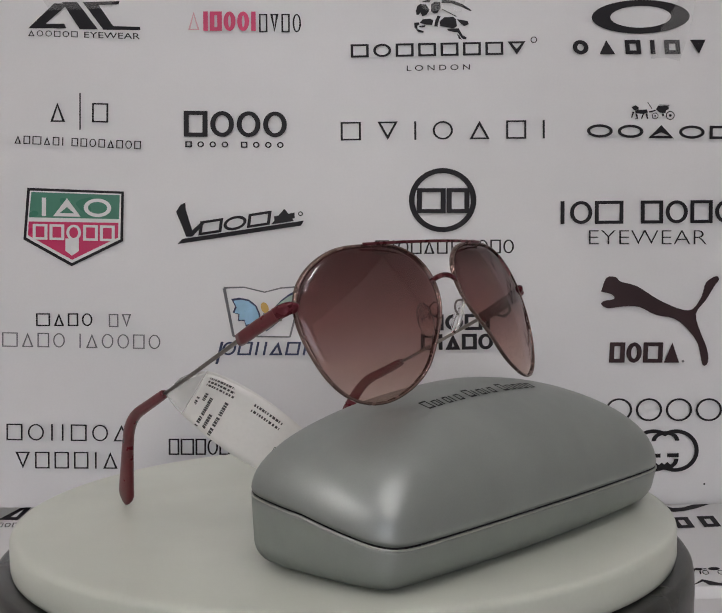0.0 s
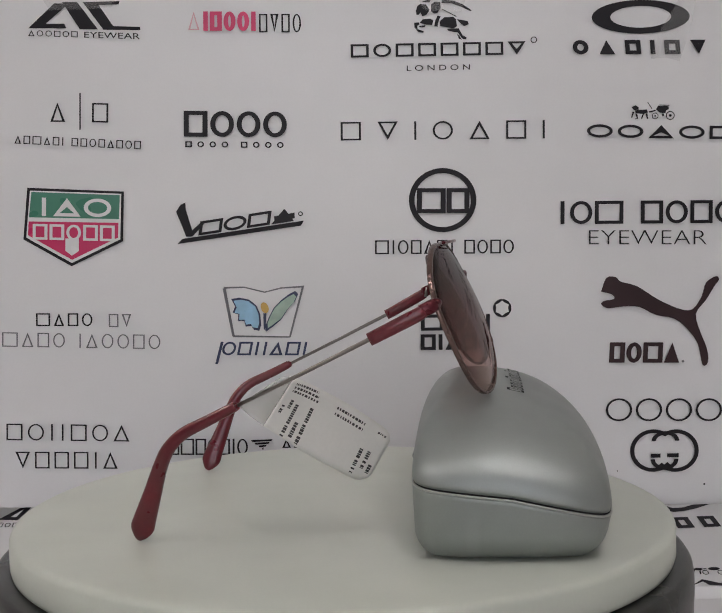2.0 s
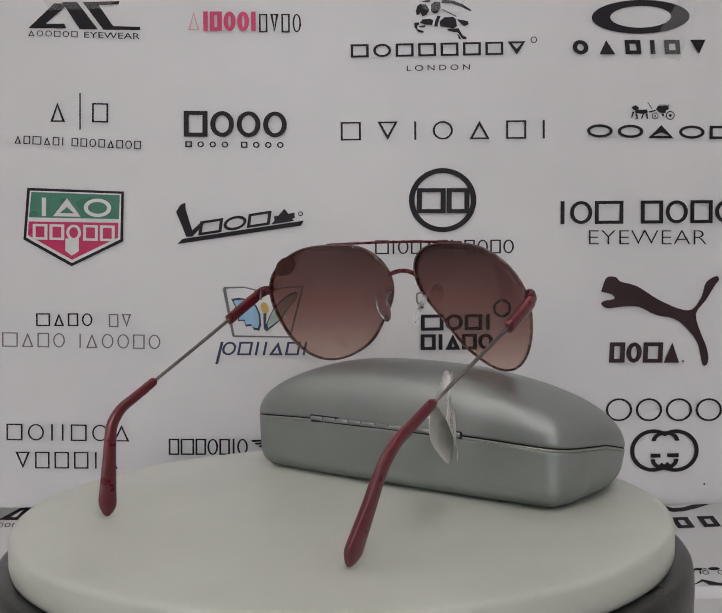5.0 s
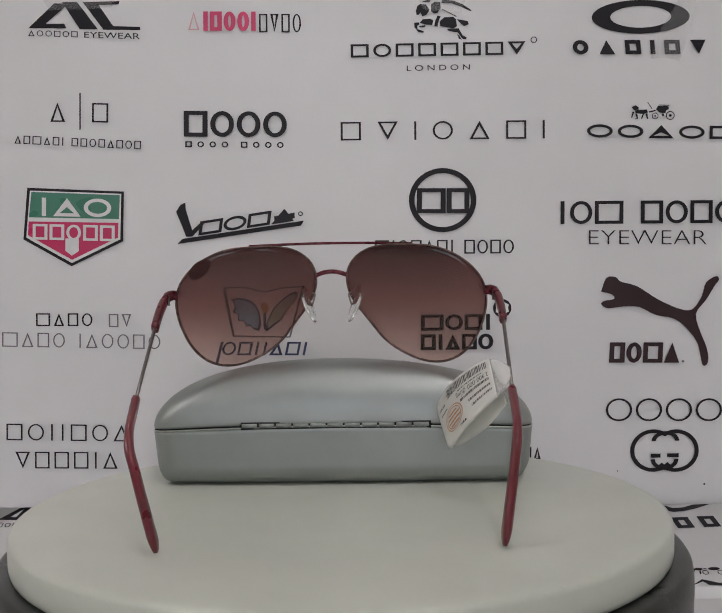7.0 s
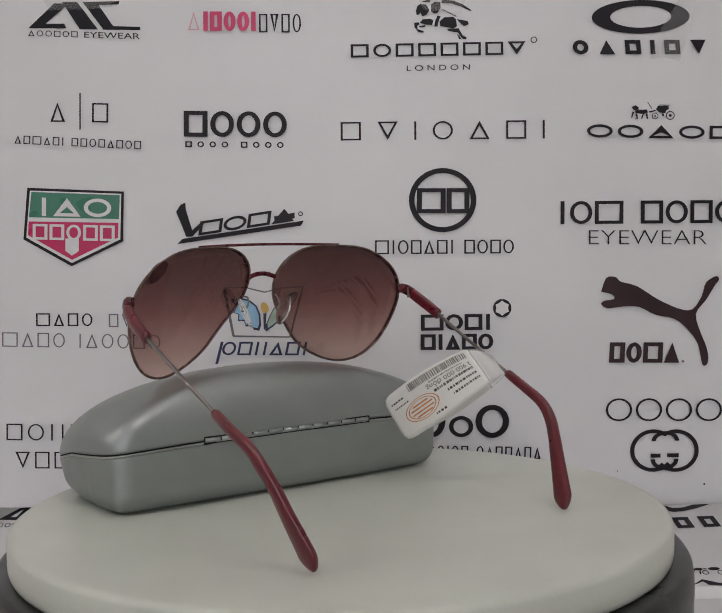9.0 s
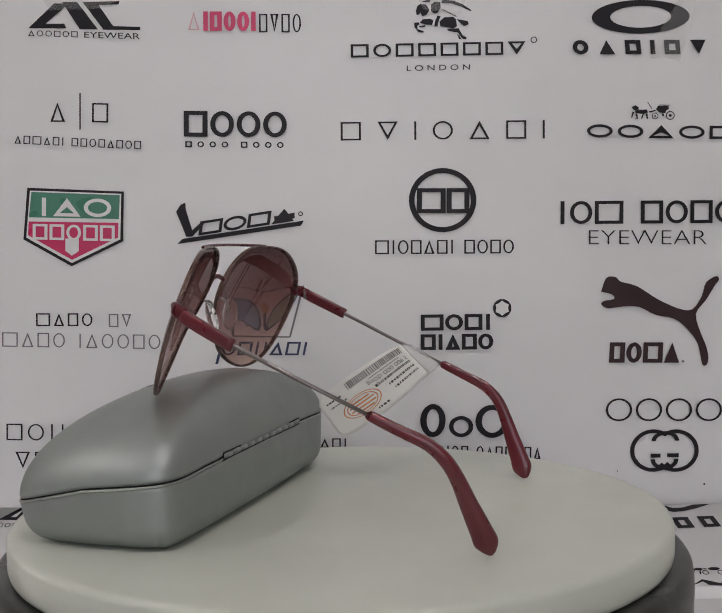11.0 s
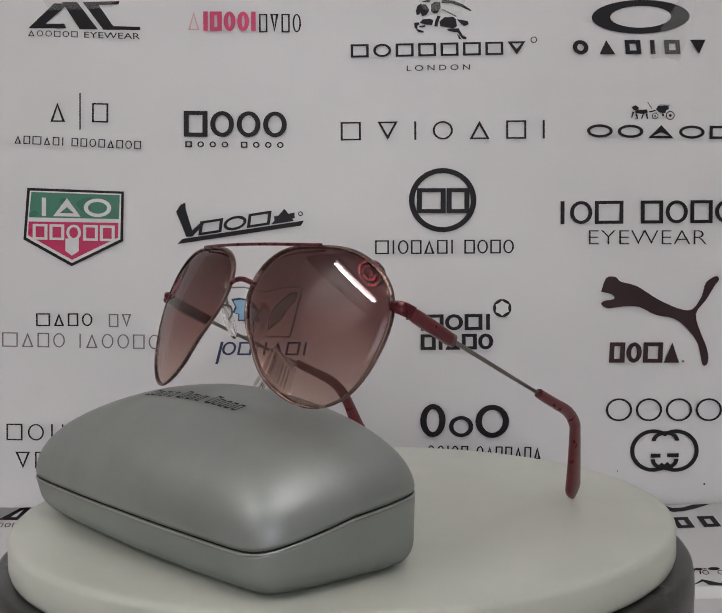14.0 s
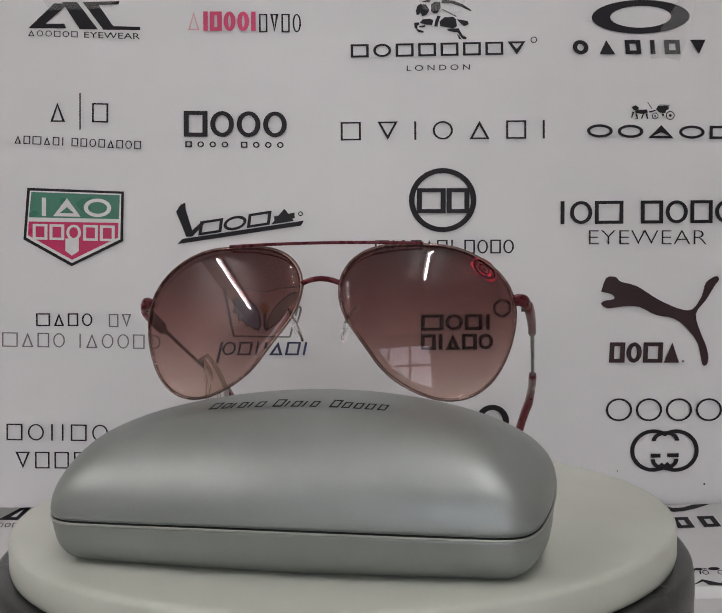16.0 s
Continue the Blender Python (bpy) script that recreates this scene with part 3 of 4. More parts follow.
oval(lower_poster, 193.2, -62.5, 1.0, 1.5, 0, "dark")
oval(lower_poster, 204.9, -62.2, 3.3, 1.3, 0, "dark")
oval(lower_poster, 199.8, -62.0, 1.5, 0.4, -20, "dark")
shape(lower_poster, [(193.0, -64.3), (193.8, -64.0), (192.0, -66.5), (191.5, -66.5)], "dark")
shape(lower_poster, [(196.2, -63.7), (197.1, -63.4), (196.7, -66.3), (195.9, -66.3)], "dark")
shape(lower_poster, [(189.0, -75.0), (195.7, -70.3), (205.7, -73.9), (211.0, -74.8), (210.5, -76.2), (198.3, -75.0), (195.7, -72.1)], "dark")
word(lower_poster, -217.6, -11.8, -190.5, -12.8, 3.9, "aoofof", 0.54, "dark", 0, 0.25)
word(lower_poster, 192.1, -27.8, 223.2, -26.9, 9.8, "ff", 3.27, "dark", -0.15, 0.35)

# ---------------------------------------------------------------- turntable
turntable = thing("turntable", pose(0.0002, -0.002, -0.088), "round motor turntable, ivory platter on a charcoal base", "turntable")
BASE_H = 0.088 - 0.0136
part("base", turned([(0, 0), (0.120, 0), (0.126, 0.003), (0.1325, BASE_H - 0.036), (0.1338, BASE_H - 0.0335), (0.1338, BASE_H - 0.0205), (0.1347, BASE_H - 0.0185), (0.1350, BASE_H - 0.010), (0.1349, BASE_H - 0.005), (0.1344, BASE_H - 0.0022), (0.1334, BASE_H - 0.0006), (0.1320, BASE_H), (0.122, BASE_H), (0, BASE_H)]), "base", turntable, "charcoal plastic base")
part("trim_ring", turned([(0.1339, BASE_H - 0.0240), (0.1348, BASE_H - 0.0236), (0.1348, BASE_H - 0.0212), (0.1339, BASE_H - 0.0208)]), "ring_grey", turntable, "grey trim ring on the base")


def base_ribs():
    """Fine ribs round the base, below the trim ring."""
    bm = bmesh.new()
    for k in range(150):
        a = 2 * math.pi * k / 150
        m = pose(0, 0, BASE_H - 0.0285, 0, 0, math.degrees(a)) @ Matrix.Translation((0.1340, 0, 0)) @ pose(0, 0, 0, 25, 0, 0)
        bmesh.ops.create_cube(bm, size=1, matrix=m @ Matrix.Diagonal((0.0012, 0.0016, 0.0075, 1)))
    tagged(part("ribs", bm, "ring_grey", turntable, smooth=False), kind="stuff")


base_ribs()
PLATTER_R = 0.1283
platter = part("platter", turned([(0, -0.0132), (PLATTER_R - 0.002, -0.0132), (PLATTER_R - 0.0004, -0.0125), (PLATTER_R, -0.011), (PLATTER_R, -0.0022), (PLATTER_R - 0.0006, -0.0009), (PLATTER_R - 0.002, -0.0002), (PLATTER_R - 0.0035, 0), (PLATTER_R * 0.6, 0), (PLATTER_R * 0.3, 0), (0, 0)], 160), "platter", turntable, "ivory plastic platter")
platter.location = (0.0005, 0.0001, 0.088)


# ---------------------------------------------------------------- spectacle case
CASE_A, CASE_B, CORNER = 0.0826, 0.0328, 0.0075  # half length, half depth and corner radius of the seam
BULGE_FRONT, BULGE_BACK, BULGE_END = 0.0040, 0.0014, 0.0030
CASE_TOP, APEX_X, APEX_Y = 0.0534, -0.0060, -0.0150


def seam_outline():
    """The seam in plan: a rectangle with bowed sides and rounded corners, as (x, y)."""
    a, b, r = CASE_A, CASE_B, CORNER
    pts = []
    for cx, cy, turn, bow, end in ((a - r, b - r, 0, BULGE_FRONT, (-a + r, b)), (-a + r, b - r, 90, BULGE_END, (-a, -b + r)), (-a + r, -b + r, 180, BULGE_BACK, (a - r, -b)), (a - r, -b + r, 270, BULGE_END, (a, b - r))):
        for k in range(13):
            t = radians(turn + 90 * k / 12)
            pts.append(Vector((cx + r * math.cos(t), cy + r * math.sin(t))))
        out = Vector((math.cos(radians(turn + 90)), math.sin(radians(turn + 90))))
        start = pts[-1].copy()
        for k in range(1, 40):
            f = k / 40
            pts.append(start.lerp(Vector(end), f) + out * (bow * 4 * f * (1 - f)))
    # keep the outline convex
    order = sorted({(round(p.x, 7), round(p.y, 7)) for p in pts})
    halves = []
    for run in (order, order[::-1]):
        chain = []
        for q in run:
            while len(chain) > 1 and (chain[-1][0] - chain[-2][0]) * (q[1] - chain[-2][1]) - (chain[-1][1] - chain[-2][1]) * (q[0] - chain[-2][0]) <= 0:
                chain.pop()
            chain.append(q)
        halves += chain[:-1]
    pts = [Vector(q) for q in halves]
    # even steps, then ease the corners
    total = [0.0]
    ring_pts = pts + [pts[0]]
    for p, q in zip(ring_pts, ring_pts[1:]):
        total.append(total[-1] + (q - p).length)
    n = 224
    xs = np.interp(np.arange(n) * total[-1] / n, total, [p.x for p in ring_pts])
    ys = np.interp(np.arange(n) * total[-1] / n, total, [p.y for p in ring_pts])
    for _ in range(14):
        xs = (np.roll(xs, 1) + 2 * xs + np.roll(xs, -1)) / 4
        ys = (np.roll(ys, 1) + 2 * ys + np.roll(ys, -1)) / 4
    xs = xs * (0.999 - 0.011 * ys / b)  # a little narrower towards the front
    return list(zip(xs, ys))


SEAM = seam_outline()


def seam_z(x, y):
    u, v = x / CASE_A, y / CASE_B
    return 0.0219 - 0.151 * y + 0.0004 * u * u * max(1 - v * v, 0) - 0.0020 * u * u * max(v, 0) - 0.0018 * u * u * max(-v, 0)


def lid_point(x, y, s):
    """Ring s (1 at the seam, 0 at the apex) over the seam point x, y; the rings grow rounder towards the apex."""
    u, v = abs(x / CASE_A) ** 3, abs(y / CASE_B) ** 3
    w = u / (u + v)
    p, q = 1.93 * w + 2.0 * (1 - w), 2.19 * w + 2.03 * (1 - w)
    t = max(1 - s ** p, 0) ** (1 / q)
    a, b = CASE_A + BULGE_END, CASE_B + (BULGE_FRONT if y > 0 else BULGE_BACK)
    turn = math.atan2(y / b, x / a)
    keep = s ** 0.9
    rx, ry = x * keep + a * math.cos(turn) * 1.03 * (1 - keep), y * keep + b * math.sin(turn) * 1.03 * (1 - keep)
    return (rx * s + APEX_X * (1 - s), ry * s + APEX_Y * (1 - s), seam_z(x, y) * (1 - t) + CASE_TOP * t)


LID_LEVELS = [math.cos(v * math.pi / 2) ** 0.9 for v in np.linspace(0, 0.985, 40)]


def lid_tree():
    n = len(SEAM)
    verts = [lid_point(x, y, s) for s in LID_LEVELS for x, y in SEAM]
    faces = [(r * n + i, r * n + (i + 1) % n, (r + 1) * n + (i + 1) % n, (r + 1) * n + i) for r in range(len(LID_LEVELS) - 1) for i in range(n)]
    faces.append(tuple((len(LID_LEVELS) - 1) * n + i for i in range(n)))
    return BVHTree.FromPolygons(verts, faces)


LID_TREE = lid_tree()


def lid_over(x, y):
    """The lid's height over a spot in plan."""
    return LID_TREE.ray_cast(Vector((x, y, 0.2)), Vector((0, 0, -1)))[0].z


def shell(rings):
    bm = bmesh.new()
    made = [[bm.verts.new(p) for p in r] for r in rings]
    n = len(made[0])
    for a, b in zip(made, made[1:]):
        for i in range(n):
            bm.faces.new((a[i], a[(i + 1) % n], b[(i + 1) % n], b[i]))
    bm.faces.new(made[-1])
    return bm


def spectacle_case():
    case = thing("spectacle_case", pose(0, 0, 0), "closed hard spectacle case in satin silver-grey lacquer", "spectacle case")
    n = len(SEAM)
    outs = []
    for k in range(n):
        d = Vector(SEAM[(k + 1) % n]) - Vector(SEAM[k - 1])
        outs.append(Vector((d.y, -d.x)).normalized())

    def ring_at(inset, lift):
        return [(x - o.x * inset, y - o.y * inset, seam_z(x, y) + lift) for (x, y), o in zip(SEAM, outs)]

    rings = [ring_at(0.002, 0.0008), ring_at(0.0003, 0.0003)]
    rings += [[lid_point(x, y, s) for x, y in SEAM] for s in LID_LEVELS[1:]]
    part("lid", shell(rings), "case", case, "rounded silver-grey lid")
    # lower shell: nearly upright walls, rounded into a flat bottom
    rings = [ring_at(0.002, -0.0014), ring_at(0.0005, -0.0008)]
    edge = 0.0088
    for f in np.linspace(0.05, 1, 22):
        r = []
        for (x, y), o in zip(SEAM, outs):
            z = (seam_z(x, y) - 0.0006) * (1 - f)
            lean = (0.001 if o.y < -0.3 else 0.0034) if abs(o.y + 0.3) > 0.2 else 0.0022
            inset = lean * f + (edge - math.sqrt(max(edge ** 2 - (edge - z) ** 2, 0)) if z < edge else 0)
            r.append((x - o.x * inset, y - o.y * inset, z))
        rings.append(r)
    part("lower_shell", shell(rings), "case", case, "silver-grey lower shell")
    rows = [(*p, 0.0004, 0.0004) for p in ring_at(0.0002, -0.0007)]
    part("lip", sweep(rows, 6, closed=True, side=(0, 0, 1)), "lip", case, "thin pale lip along the seam")
    rows = [(*p, 0.0006, 0.0005) for p in ring_at(0.0008, 0.0001)]
    part("lining", sweep(rows, 6, closed=True, side=(0, 0, 1)), "gap", case, "black lining in the seam")
    # hinge along the back
    hy = -CASE_B * 1.0 - 0.0003
    hz = seam_z(0, -CASE_B)
    part("hinge_leaf", box(-0.0435, hy - 0.0009, hz - 0.0019, 0.0395, hy + 0.0012, hz + 0.0019, 0.0004), "gap", case, "black hinge slot", smooth=False)
    for k in range(11):
        x = -0.0426 + k * 0.00742
        part("knuckle", sweep([(x, hy - 0.0007, hz, 0.0010, 0.0009), (x + 0.0066, hy - 0.0007, hz, 0.0010, 0.0009)], 10, side=(0, 0, 1)), "case", case, "silver-grey hinge knuckle")
    # the maker's name, as plain strokes
    spots = [(-0.0335, 0.0034), (-0.0290, 0.0026), (-0.0258, 0.0010), (-0.0232, 0.0026), (-0.0196, 0.0010), (-0.0170, 0.0028),
             (-0.0108, 0.0034), (-0.0066, 0.0010), (-0.0042, 0.0028), (-0.0004, 0.0010), (0.0022, 0.0026),
             (0.0090, 0.0032), (0.0132, 0.0028), (0.0172, 0.0028), (0.0212, 0.0028), (0.0254, 0.0028)]
    for at, wide in spots:
        tall = 0.0062 if wide > 0.003 else 0.0046
        bm = bmesh.new()
        for a, b in ((0.0, 0.0006), (wide - 0.0006, wide)) if wide > 0.0015 else ((0.0, 0.0007),):
            quad = []
            for q, v in ((a, 0), (b, 0), (b, 1), (a, 1)):
                x = -(at + q + 0.0008 * v) - 0.002
                y = 0.0064 - tall * v
                quad.append(bm.verts.new((x, y, lid_over(x, y) + 0.00025)))
            bm.faces.new(quad)
        if wide > 0.0015:
            for v in (0.0, 0.84):
                quad = []
                for q, dv in ((0, 0), (wide, 0), (wide, 0.16), (0, 0.16)):
                    x = -(at + q + 0.0008 * (v + dv)) - 0.002
                    y = 0.0064 - tall * (v + dv)
                    quad.append(bm.verts.new((x, y, lid_over(x, y) + 0.00025)))
                bm.faces.new(quad)
        part("printed_mark", bm, "case_print", case, smooth=False)
    return case


case = spectacle_case()
CASE_POSE = pose(0.04770, -0.04475, 0.0, 0, 0, -135.0)


# ---------------------------------------------------------------- sunglasses
def front_y(x, z):
    """The wrapped, tilted face of the sunglasses."""
    u, v = abs(x) - LENS_C[0], z - LENS_C[1]
    return 0.01358 - 0.261 * u - 0.390 * v - (u * u + v * v) / 0.2


LENS_C = (0.0383, 0.0792)
LENS_WIDE, LENS_TALL = 1.0123, 1.0047


def lens_radius(a):
    r = 27.91
    for n, (c, s) in enumerate([(0.56, 0.24), (1.46, -3.62), (-0.50, 1.84), (-0.40, -0.37), (0.40, 0.45)], 1):
        r += c * math.cos(n * a) + s * math.sin(n * a)
    return r * MM


def lens_point(side, a, k=1.0, out=0.0):
    r = lens_radius(a) * k
    x, z = LENS_C[0] + LENS_WIDE * r * math.cos(a), LENS_C[1] + LENS_TALL * r * math.sin(a)
    return Vector((side * x, front_y(x, z) + out, z))


def skew(x, y):
    """Both temples lean slightly to one side along their length."""
    return x - 0.0021 * max(0.0, min(1.0, -y / 0.069, (0.106 + y) / 0.012))


def sag(side, y):
    """The temple on the badge's side hangs a little lower."""
    return -0.0012 * max(0.0, min(1.0, -y / 0.02, (0.106 + y) / 0.03)) if side < 0 else 0.0


def sunglasses():
    g = thing("sunglasses", pose(0, 0, 0), "aviator sunglasses with brown gradient lenses and crimson temples", "sunglasses")
    steps = 96
    turns = [2 * math.pi * i / steps for i in range(steps)]
    for side in (1, -1):
        # lens: a thin curved solid
        bm = bmesh.new()
        layers = []
        for out in (0.0006, -0.0008):
            rings = [[bm.verts.new(lens_point(side, a, k, out)) for a in turns] for k in (0.985, 0.85, 0.7, 0.55, 0.4, 0.25, 0.1)]
            for a, b in zip(rings, rings[1:]):
                for i in range(steps):
                    bm.faces.new((a[i], a[(i + 1) % steps], b[(i + 1) % steps], b[i]))
            bm.faces.new(rings[-1])
            layers.append(rings[0])
        for i in range(steps):
            bm.faces.new((layers[0][i], layers[0][(i + 1) % steps], layers[1][(i + 1) % steps], layers[1][i]))
        part("lens", bm, "lens", g, "brown lens fading to clear at the bottom")
        part("rim", rim_mesh(side, turns), "rim", g, "thin dark copper rim")
        # end piece and temple
        e = [(0.0668, front_y(0.0668, 0.0835) + 0.0004, 0.0835, 0.0012, 0.0020), (0.0690, -0.0002, 0.0838, 0.0014, 0.0022), (0.0708, -0.0018, 0.0830, 0.0015, 0.0024), (0.0716, -0.0050, 0.0815, 0.0014, 0.0023)]
        part("end_piece", sweep([(side * x, y, z, a, b) for x, y, z, a, b in smooth_path(e, 5)], 12, 3.0), "red_metal", g, "dark crimson end piece")
        temple = part("temple", sweep([(skew(side * x, y), y, z + sag(side, y), a, b) for x, y, z, a, b in [(0.0718, -0.006, 0.0806, 0.0008, 0.0008), (0.0722, -0.023, 0.0722, 0.0008, 0.0008), (0.0712, -0.046, 0.0608, 0.00075, 0.00075), (0.0700, -0.072, 0.0482, 0.0007, 0.0007)]], 10), "wire", g, "thin steel temple wire")
        s = [(0.0717, -0.0040, 0.0818, 0.0013, 0.0020), (0.0720, -0.0060, 0.0806, 0.0016, 0.0024), (0.0724, -0.0140, 0.0766, 0.0016, 0.0024), (0.0722, -0.0225, 0.0724, 0.0015, 0.0023)]
        part("front_sleeve", sweep([(skew(side * x, y), y, z + sag(side, y), a, b) for x, y, z, a, b in smooth_path(s, 4)], 14, 3.2), "red", temple, "glossy crimson sleeve")
        t = [(0.0702, -0.0690, 0.0498, 0.0013, 0.0014), (0.0700, -0.0700, 0.0492, 0.0016, 0.0018), (0.0696, -0.0800, 0.0442, 0.0016, 0.0020), (0.0690, -0.0880, 0.0400, 0.0016, 0.0022),
             (0.0680, -0.0935, 0.0345, 0.0018, 0.0024), (0.0662, -0.0968, 0.0280, 0.0018, 0.0026), (0.0640, -0.1000, 0.0190, 0.0018, 0.0032), (0.0615, -0.1035, 0.0095, 0.0018, 0.0040), (0.0604, -0.1050, 0.0052, 0.0017, 0.0042), (0.0597, -0.1060, 0.0022, 0.0012, 0.0024), (0.0594, -0.1064, 0.0008, 0.0006, 0.0008)]
        part("temple_tip", sweep([(skew(side * x, y), y, z + sag(side, y), a, b) for x, y, z, a, b in smooth_path(t, 6)], 14, 2.6), "red", temple, "glossy crimson temple tip")
        part("hinge_screw", sweep([(side * 0.0704, -0.0034, 0.0840, 0.0007, 0.0007), (side * 0.0700, -0.0040, 0.0795, 0.0007, 0.0007)], 10), "wire", g)
        # nose pad on its bent arm
        arm = [(0.0085, front_y(0.0085, 0.083) - 0.0008, 0.0830), (0.0075, front_y(0.008, 0.082) - 0.004, 0.0825), (0.0082, front_y(0.008, 0.079) - 0.0065, 0.0795), (0.0090, front_y(0.008, 0.077) - 0.0060, 0.0770)]
        pad_arm = part("pad_arm", sweep([(side * x, y, z, 0.0004, 0.0004) for x, y, z in smooth_path(arm, 5)], 8), "wire", g, "thin bent nose pad arm")
        bm = bmesh.new()
        bmesh.ops.create_uvsphere(bm, u_segments=20, v_segments=12, radius=1, matrix=pose(side * 0.0100, front_y(0.009, 0.0765) - 0.0075, 0.0765, 8, side * 22, side * 28) @ Matrix.Diagonal((0.0014, 0.0032, 0.0070, 1)))
        part("nose_pad", bm, "pad", pad_arm, "clear silicone nose pad")
    bridge = [(x, front_y(x, 0.092) + 0.0005 + 0.0008 * (1 - (x / 0.0072) ** 2), 0.0908 + 0.0018 * (1 - (x / 0.0072) ** 2), 0.0009, 0.0010) for x in np.linspace(-0.0072, 0.0072, 13)]
    part("bridge", sweep(bridge, 10, side=(0, 1, 0)), "red_metal", g, "crimson metal bridge")
    bar = [(x, 0.0082 - 4.1 * x * x, 0.1052 - 0.6 * x * x, 0.0005, 0.0006) for x in np.linspace(-0.0355, 0.0355, 29)]
    part("brow_bar", sweep(bar, 10, side=(0, 1, 0)), "red_metal", g, "straight crimson brow bar")
    # the small printed emblem on one lens
    ca, sa = math.cos(radians(42)), math.sin(radians(42))

    def badge(k, out):
        loop = []
        for i in range(28):
            p, q = k * 0.0056 * math.cos(2 * math.pi * i / 28), k * 0.0030 * math.sin(2 * math.pi * i / 28)
            x, z = 0.0567 + p * ca + q * sa, 0.0948 - p * sa + q * ca
            loop.append(Vector((-x, front_y(x, z) + out, z)))
        return loop

    bm = bmesh.new()
    front, back = [[bm.verts.new(v) for v in badge(1, out)] for out in (-0.0010, -0.0014)]
    bm.faces.new(front)
    bm.faces.new(back)
    for i in range(28):
        j = (i + 1) % 28
        bm.faces.new((front[i], front[j], back[j], back[i]))
    part("lens_badge", bm, "badge", g, "small dark red oval badge inside the lens", smooth=False)
    bm = bmesh.new()
    for outer, inner, skip in ((1.0, 0.82, ()), (0.62, 0.42, range(4, 10)), (0.30, 0.12, range(18, 24))):
        loops = [[bm.verts.new(v) for v in badge(k, 0.0008)] for k in (outer, inner)]
        for i in range(28):
            j = (i + 1) % 28
            if i not in skip:
                bm.faces.new((loops[0][i], loops[0][j], loops[1][j], loops[1][i]))
    part("lens_emblem", bm, "emblem", g, "faint crimson oval mark on the lens", smooth=False)
    return g


def rim_mesh(side, turns):
    """A grooved ring that follows the lens edge, deeper than it is wide."""
    bm = bmesh.new()
    rings = []
    for a in turns:
        mid_p, outer = lens_point(side, a, 0.985), lens_point(side, a, 1.0)
        d = (outer - mid_p).normalized() * 0.00052
        f = Vector((0, 0.0009, 0))
        rings.append([bm.verts.new(mid_p + d * c + f * s) for c, s in ((1, 0.4), (0.5, 1), (-0.6, 1), (-1, 0.5), (-1, -0.5), (-0.6, -1), (0.5, -1), (1, -0.4))])
    n = len(rings)
    for i in range(n):
        a, b = rings[i], rings[(i + 1) % n]
        for k in range(8):
            bm.faces.new((a[k], a[(k + 1) % 8], b[(k + 1) % 8], b[k]))
    return bm


glasses = sunglasses()
GLASSES_POSE = pose(0.03068, -0.0233, 0.0, 0, 0, -132.55)


# ---------------------------------------------------------------- price tag
UPPER = [Vector(q) for q in smooth_path([(0.0692, -0.0580, 0.0565), (0.0622, -0.0495, 0.0583), (0.0508, -0.0345, 0.0490), (0.0435, -0.0157, 0.0355)], 8)]
LOWER = {  # lower edges of the inner and the outer leaf, which splay apart
    True: [Vector(q) for q in smooth_path([(0.0684, -0.0680, 0.0500), (0.0643, -0.0616, 0.0446), (0.0548, -0.0468, 0.0314), (0.0482, -0.0270, 0.0178)], 8)],
    False: [Vector(q) for q in smooth_path([(0.0684, -0.0680, 0.0500), (0.0655, -0.0600, 0.0425), (0.0590, -0.0435, 0.0295), (0.0500, -0.0255, 0.0190)], 8)],
}


def along(line, u):
    k = min(max(u, 0.0), 0.9999) * (len(line) - 1)
    return line[int(k)].lerp(line[int(k) + 1], k % 1)


def leaf_side(u, bulge):
    way = (along(UPPER, min(u + 0.05, 1)) - along(UPPER, max(u - 0.05, 0))).normalized()
    return way.cross(along(LOWER[bulge > 0], u) - along(UPPER, u)).normalized()


def leaf_spot(u, v, bulge):
    """u from the wire to the fold, v from the upper to the lower edge."""
    swell = math.sin(math.pi * min(max(u, 0), 1)) ** 0.7
    return along(UPPER, u).lerp(along(LOWER[bulge > 0], u), v) + leaf_side(u, bulge) * (bulge * swell * (0.6 + 0.4 * v))


def leaf_patch(u0, u1, v0, v1, bulge, lift=0.0, nu=2, nv=1, bm=None):
    bm = bm or bmesh.new()
    way = math.copysign(lift, bulge)
    rows = [[bm.verts.new(leaf_spot(u0 + (u1 - u0) * i / nu, v0 + (v1 - v0) * j / nv, bulge) + leaf_side(u0 + (u1 - u0) * i / nu, bulge) * way) for j in range(nv + 1)] for i in range(nu + 1)]
    for i in range(nu):
        for j in range(nv):
            bm.faces.new((rows[i][j], rows[i + 1][j], rows[i + 1][j + 1], rows[i][j + 1]))
    return bm


def leaf_words(text, u, v, size, bulge, leaf):
    """Real words set on a leaf; u and v name the start of the line."""
    data = bpy.data.curves.new("words", "FONT")
    data.body, data.size = text, 1.0
    ob = bpy.data.objects.new("words", data)
    scene.collection.objects.link(ob)
    bpy.context.view_layer.update()
    me = bpy.data.meshes.new_from_object(ob.evaluated_get(bpy.context.evaluated_depsgraph_get()))
    bpy.data.objects.remove(ob)
    bm = bmesh.new()
    bm.from_mesh(me)
    bpy.data.meshes.remove(me)
    for w in bm.verts:
        uu, vv = u + w.co.x * size, v + w.co.y * size * 2.6
        w.co = leaf_spot(uu, vv, bulge) + leaf_side(uu, bulge) * math.copysign(0.0002, bulge)
    part("price_line", bm, "tag_ink", leaf, smooth=False)


def round_margin(u):
    k = max(0.0, (u - 0.92) / 0.08)
    return 0.16 * (1 - math.sqrt(max(1 - k * k, 0)))


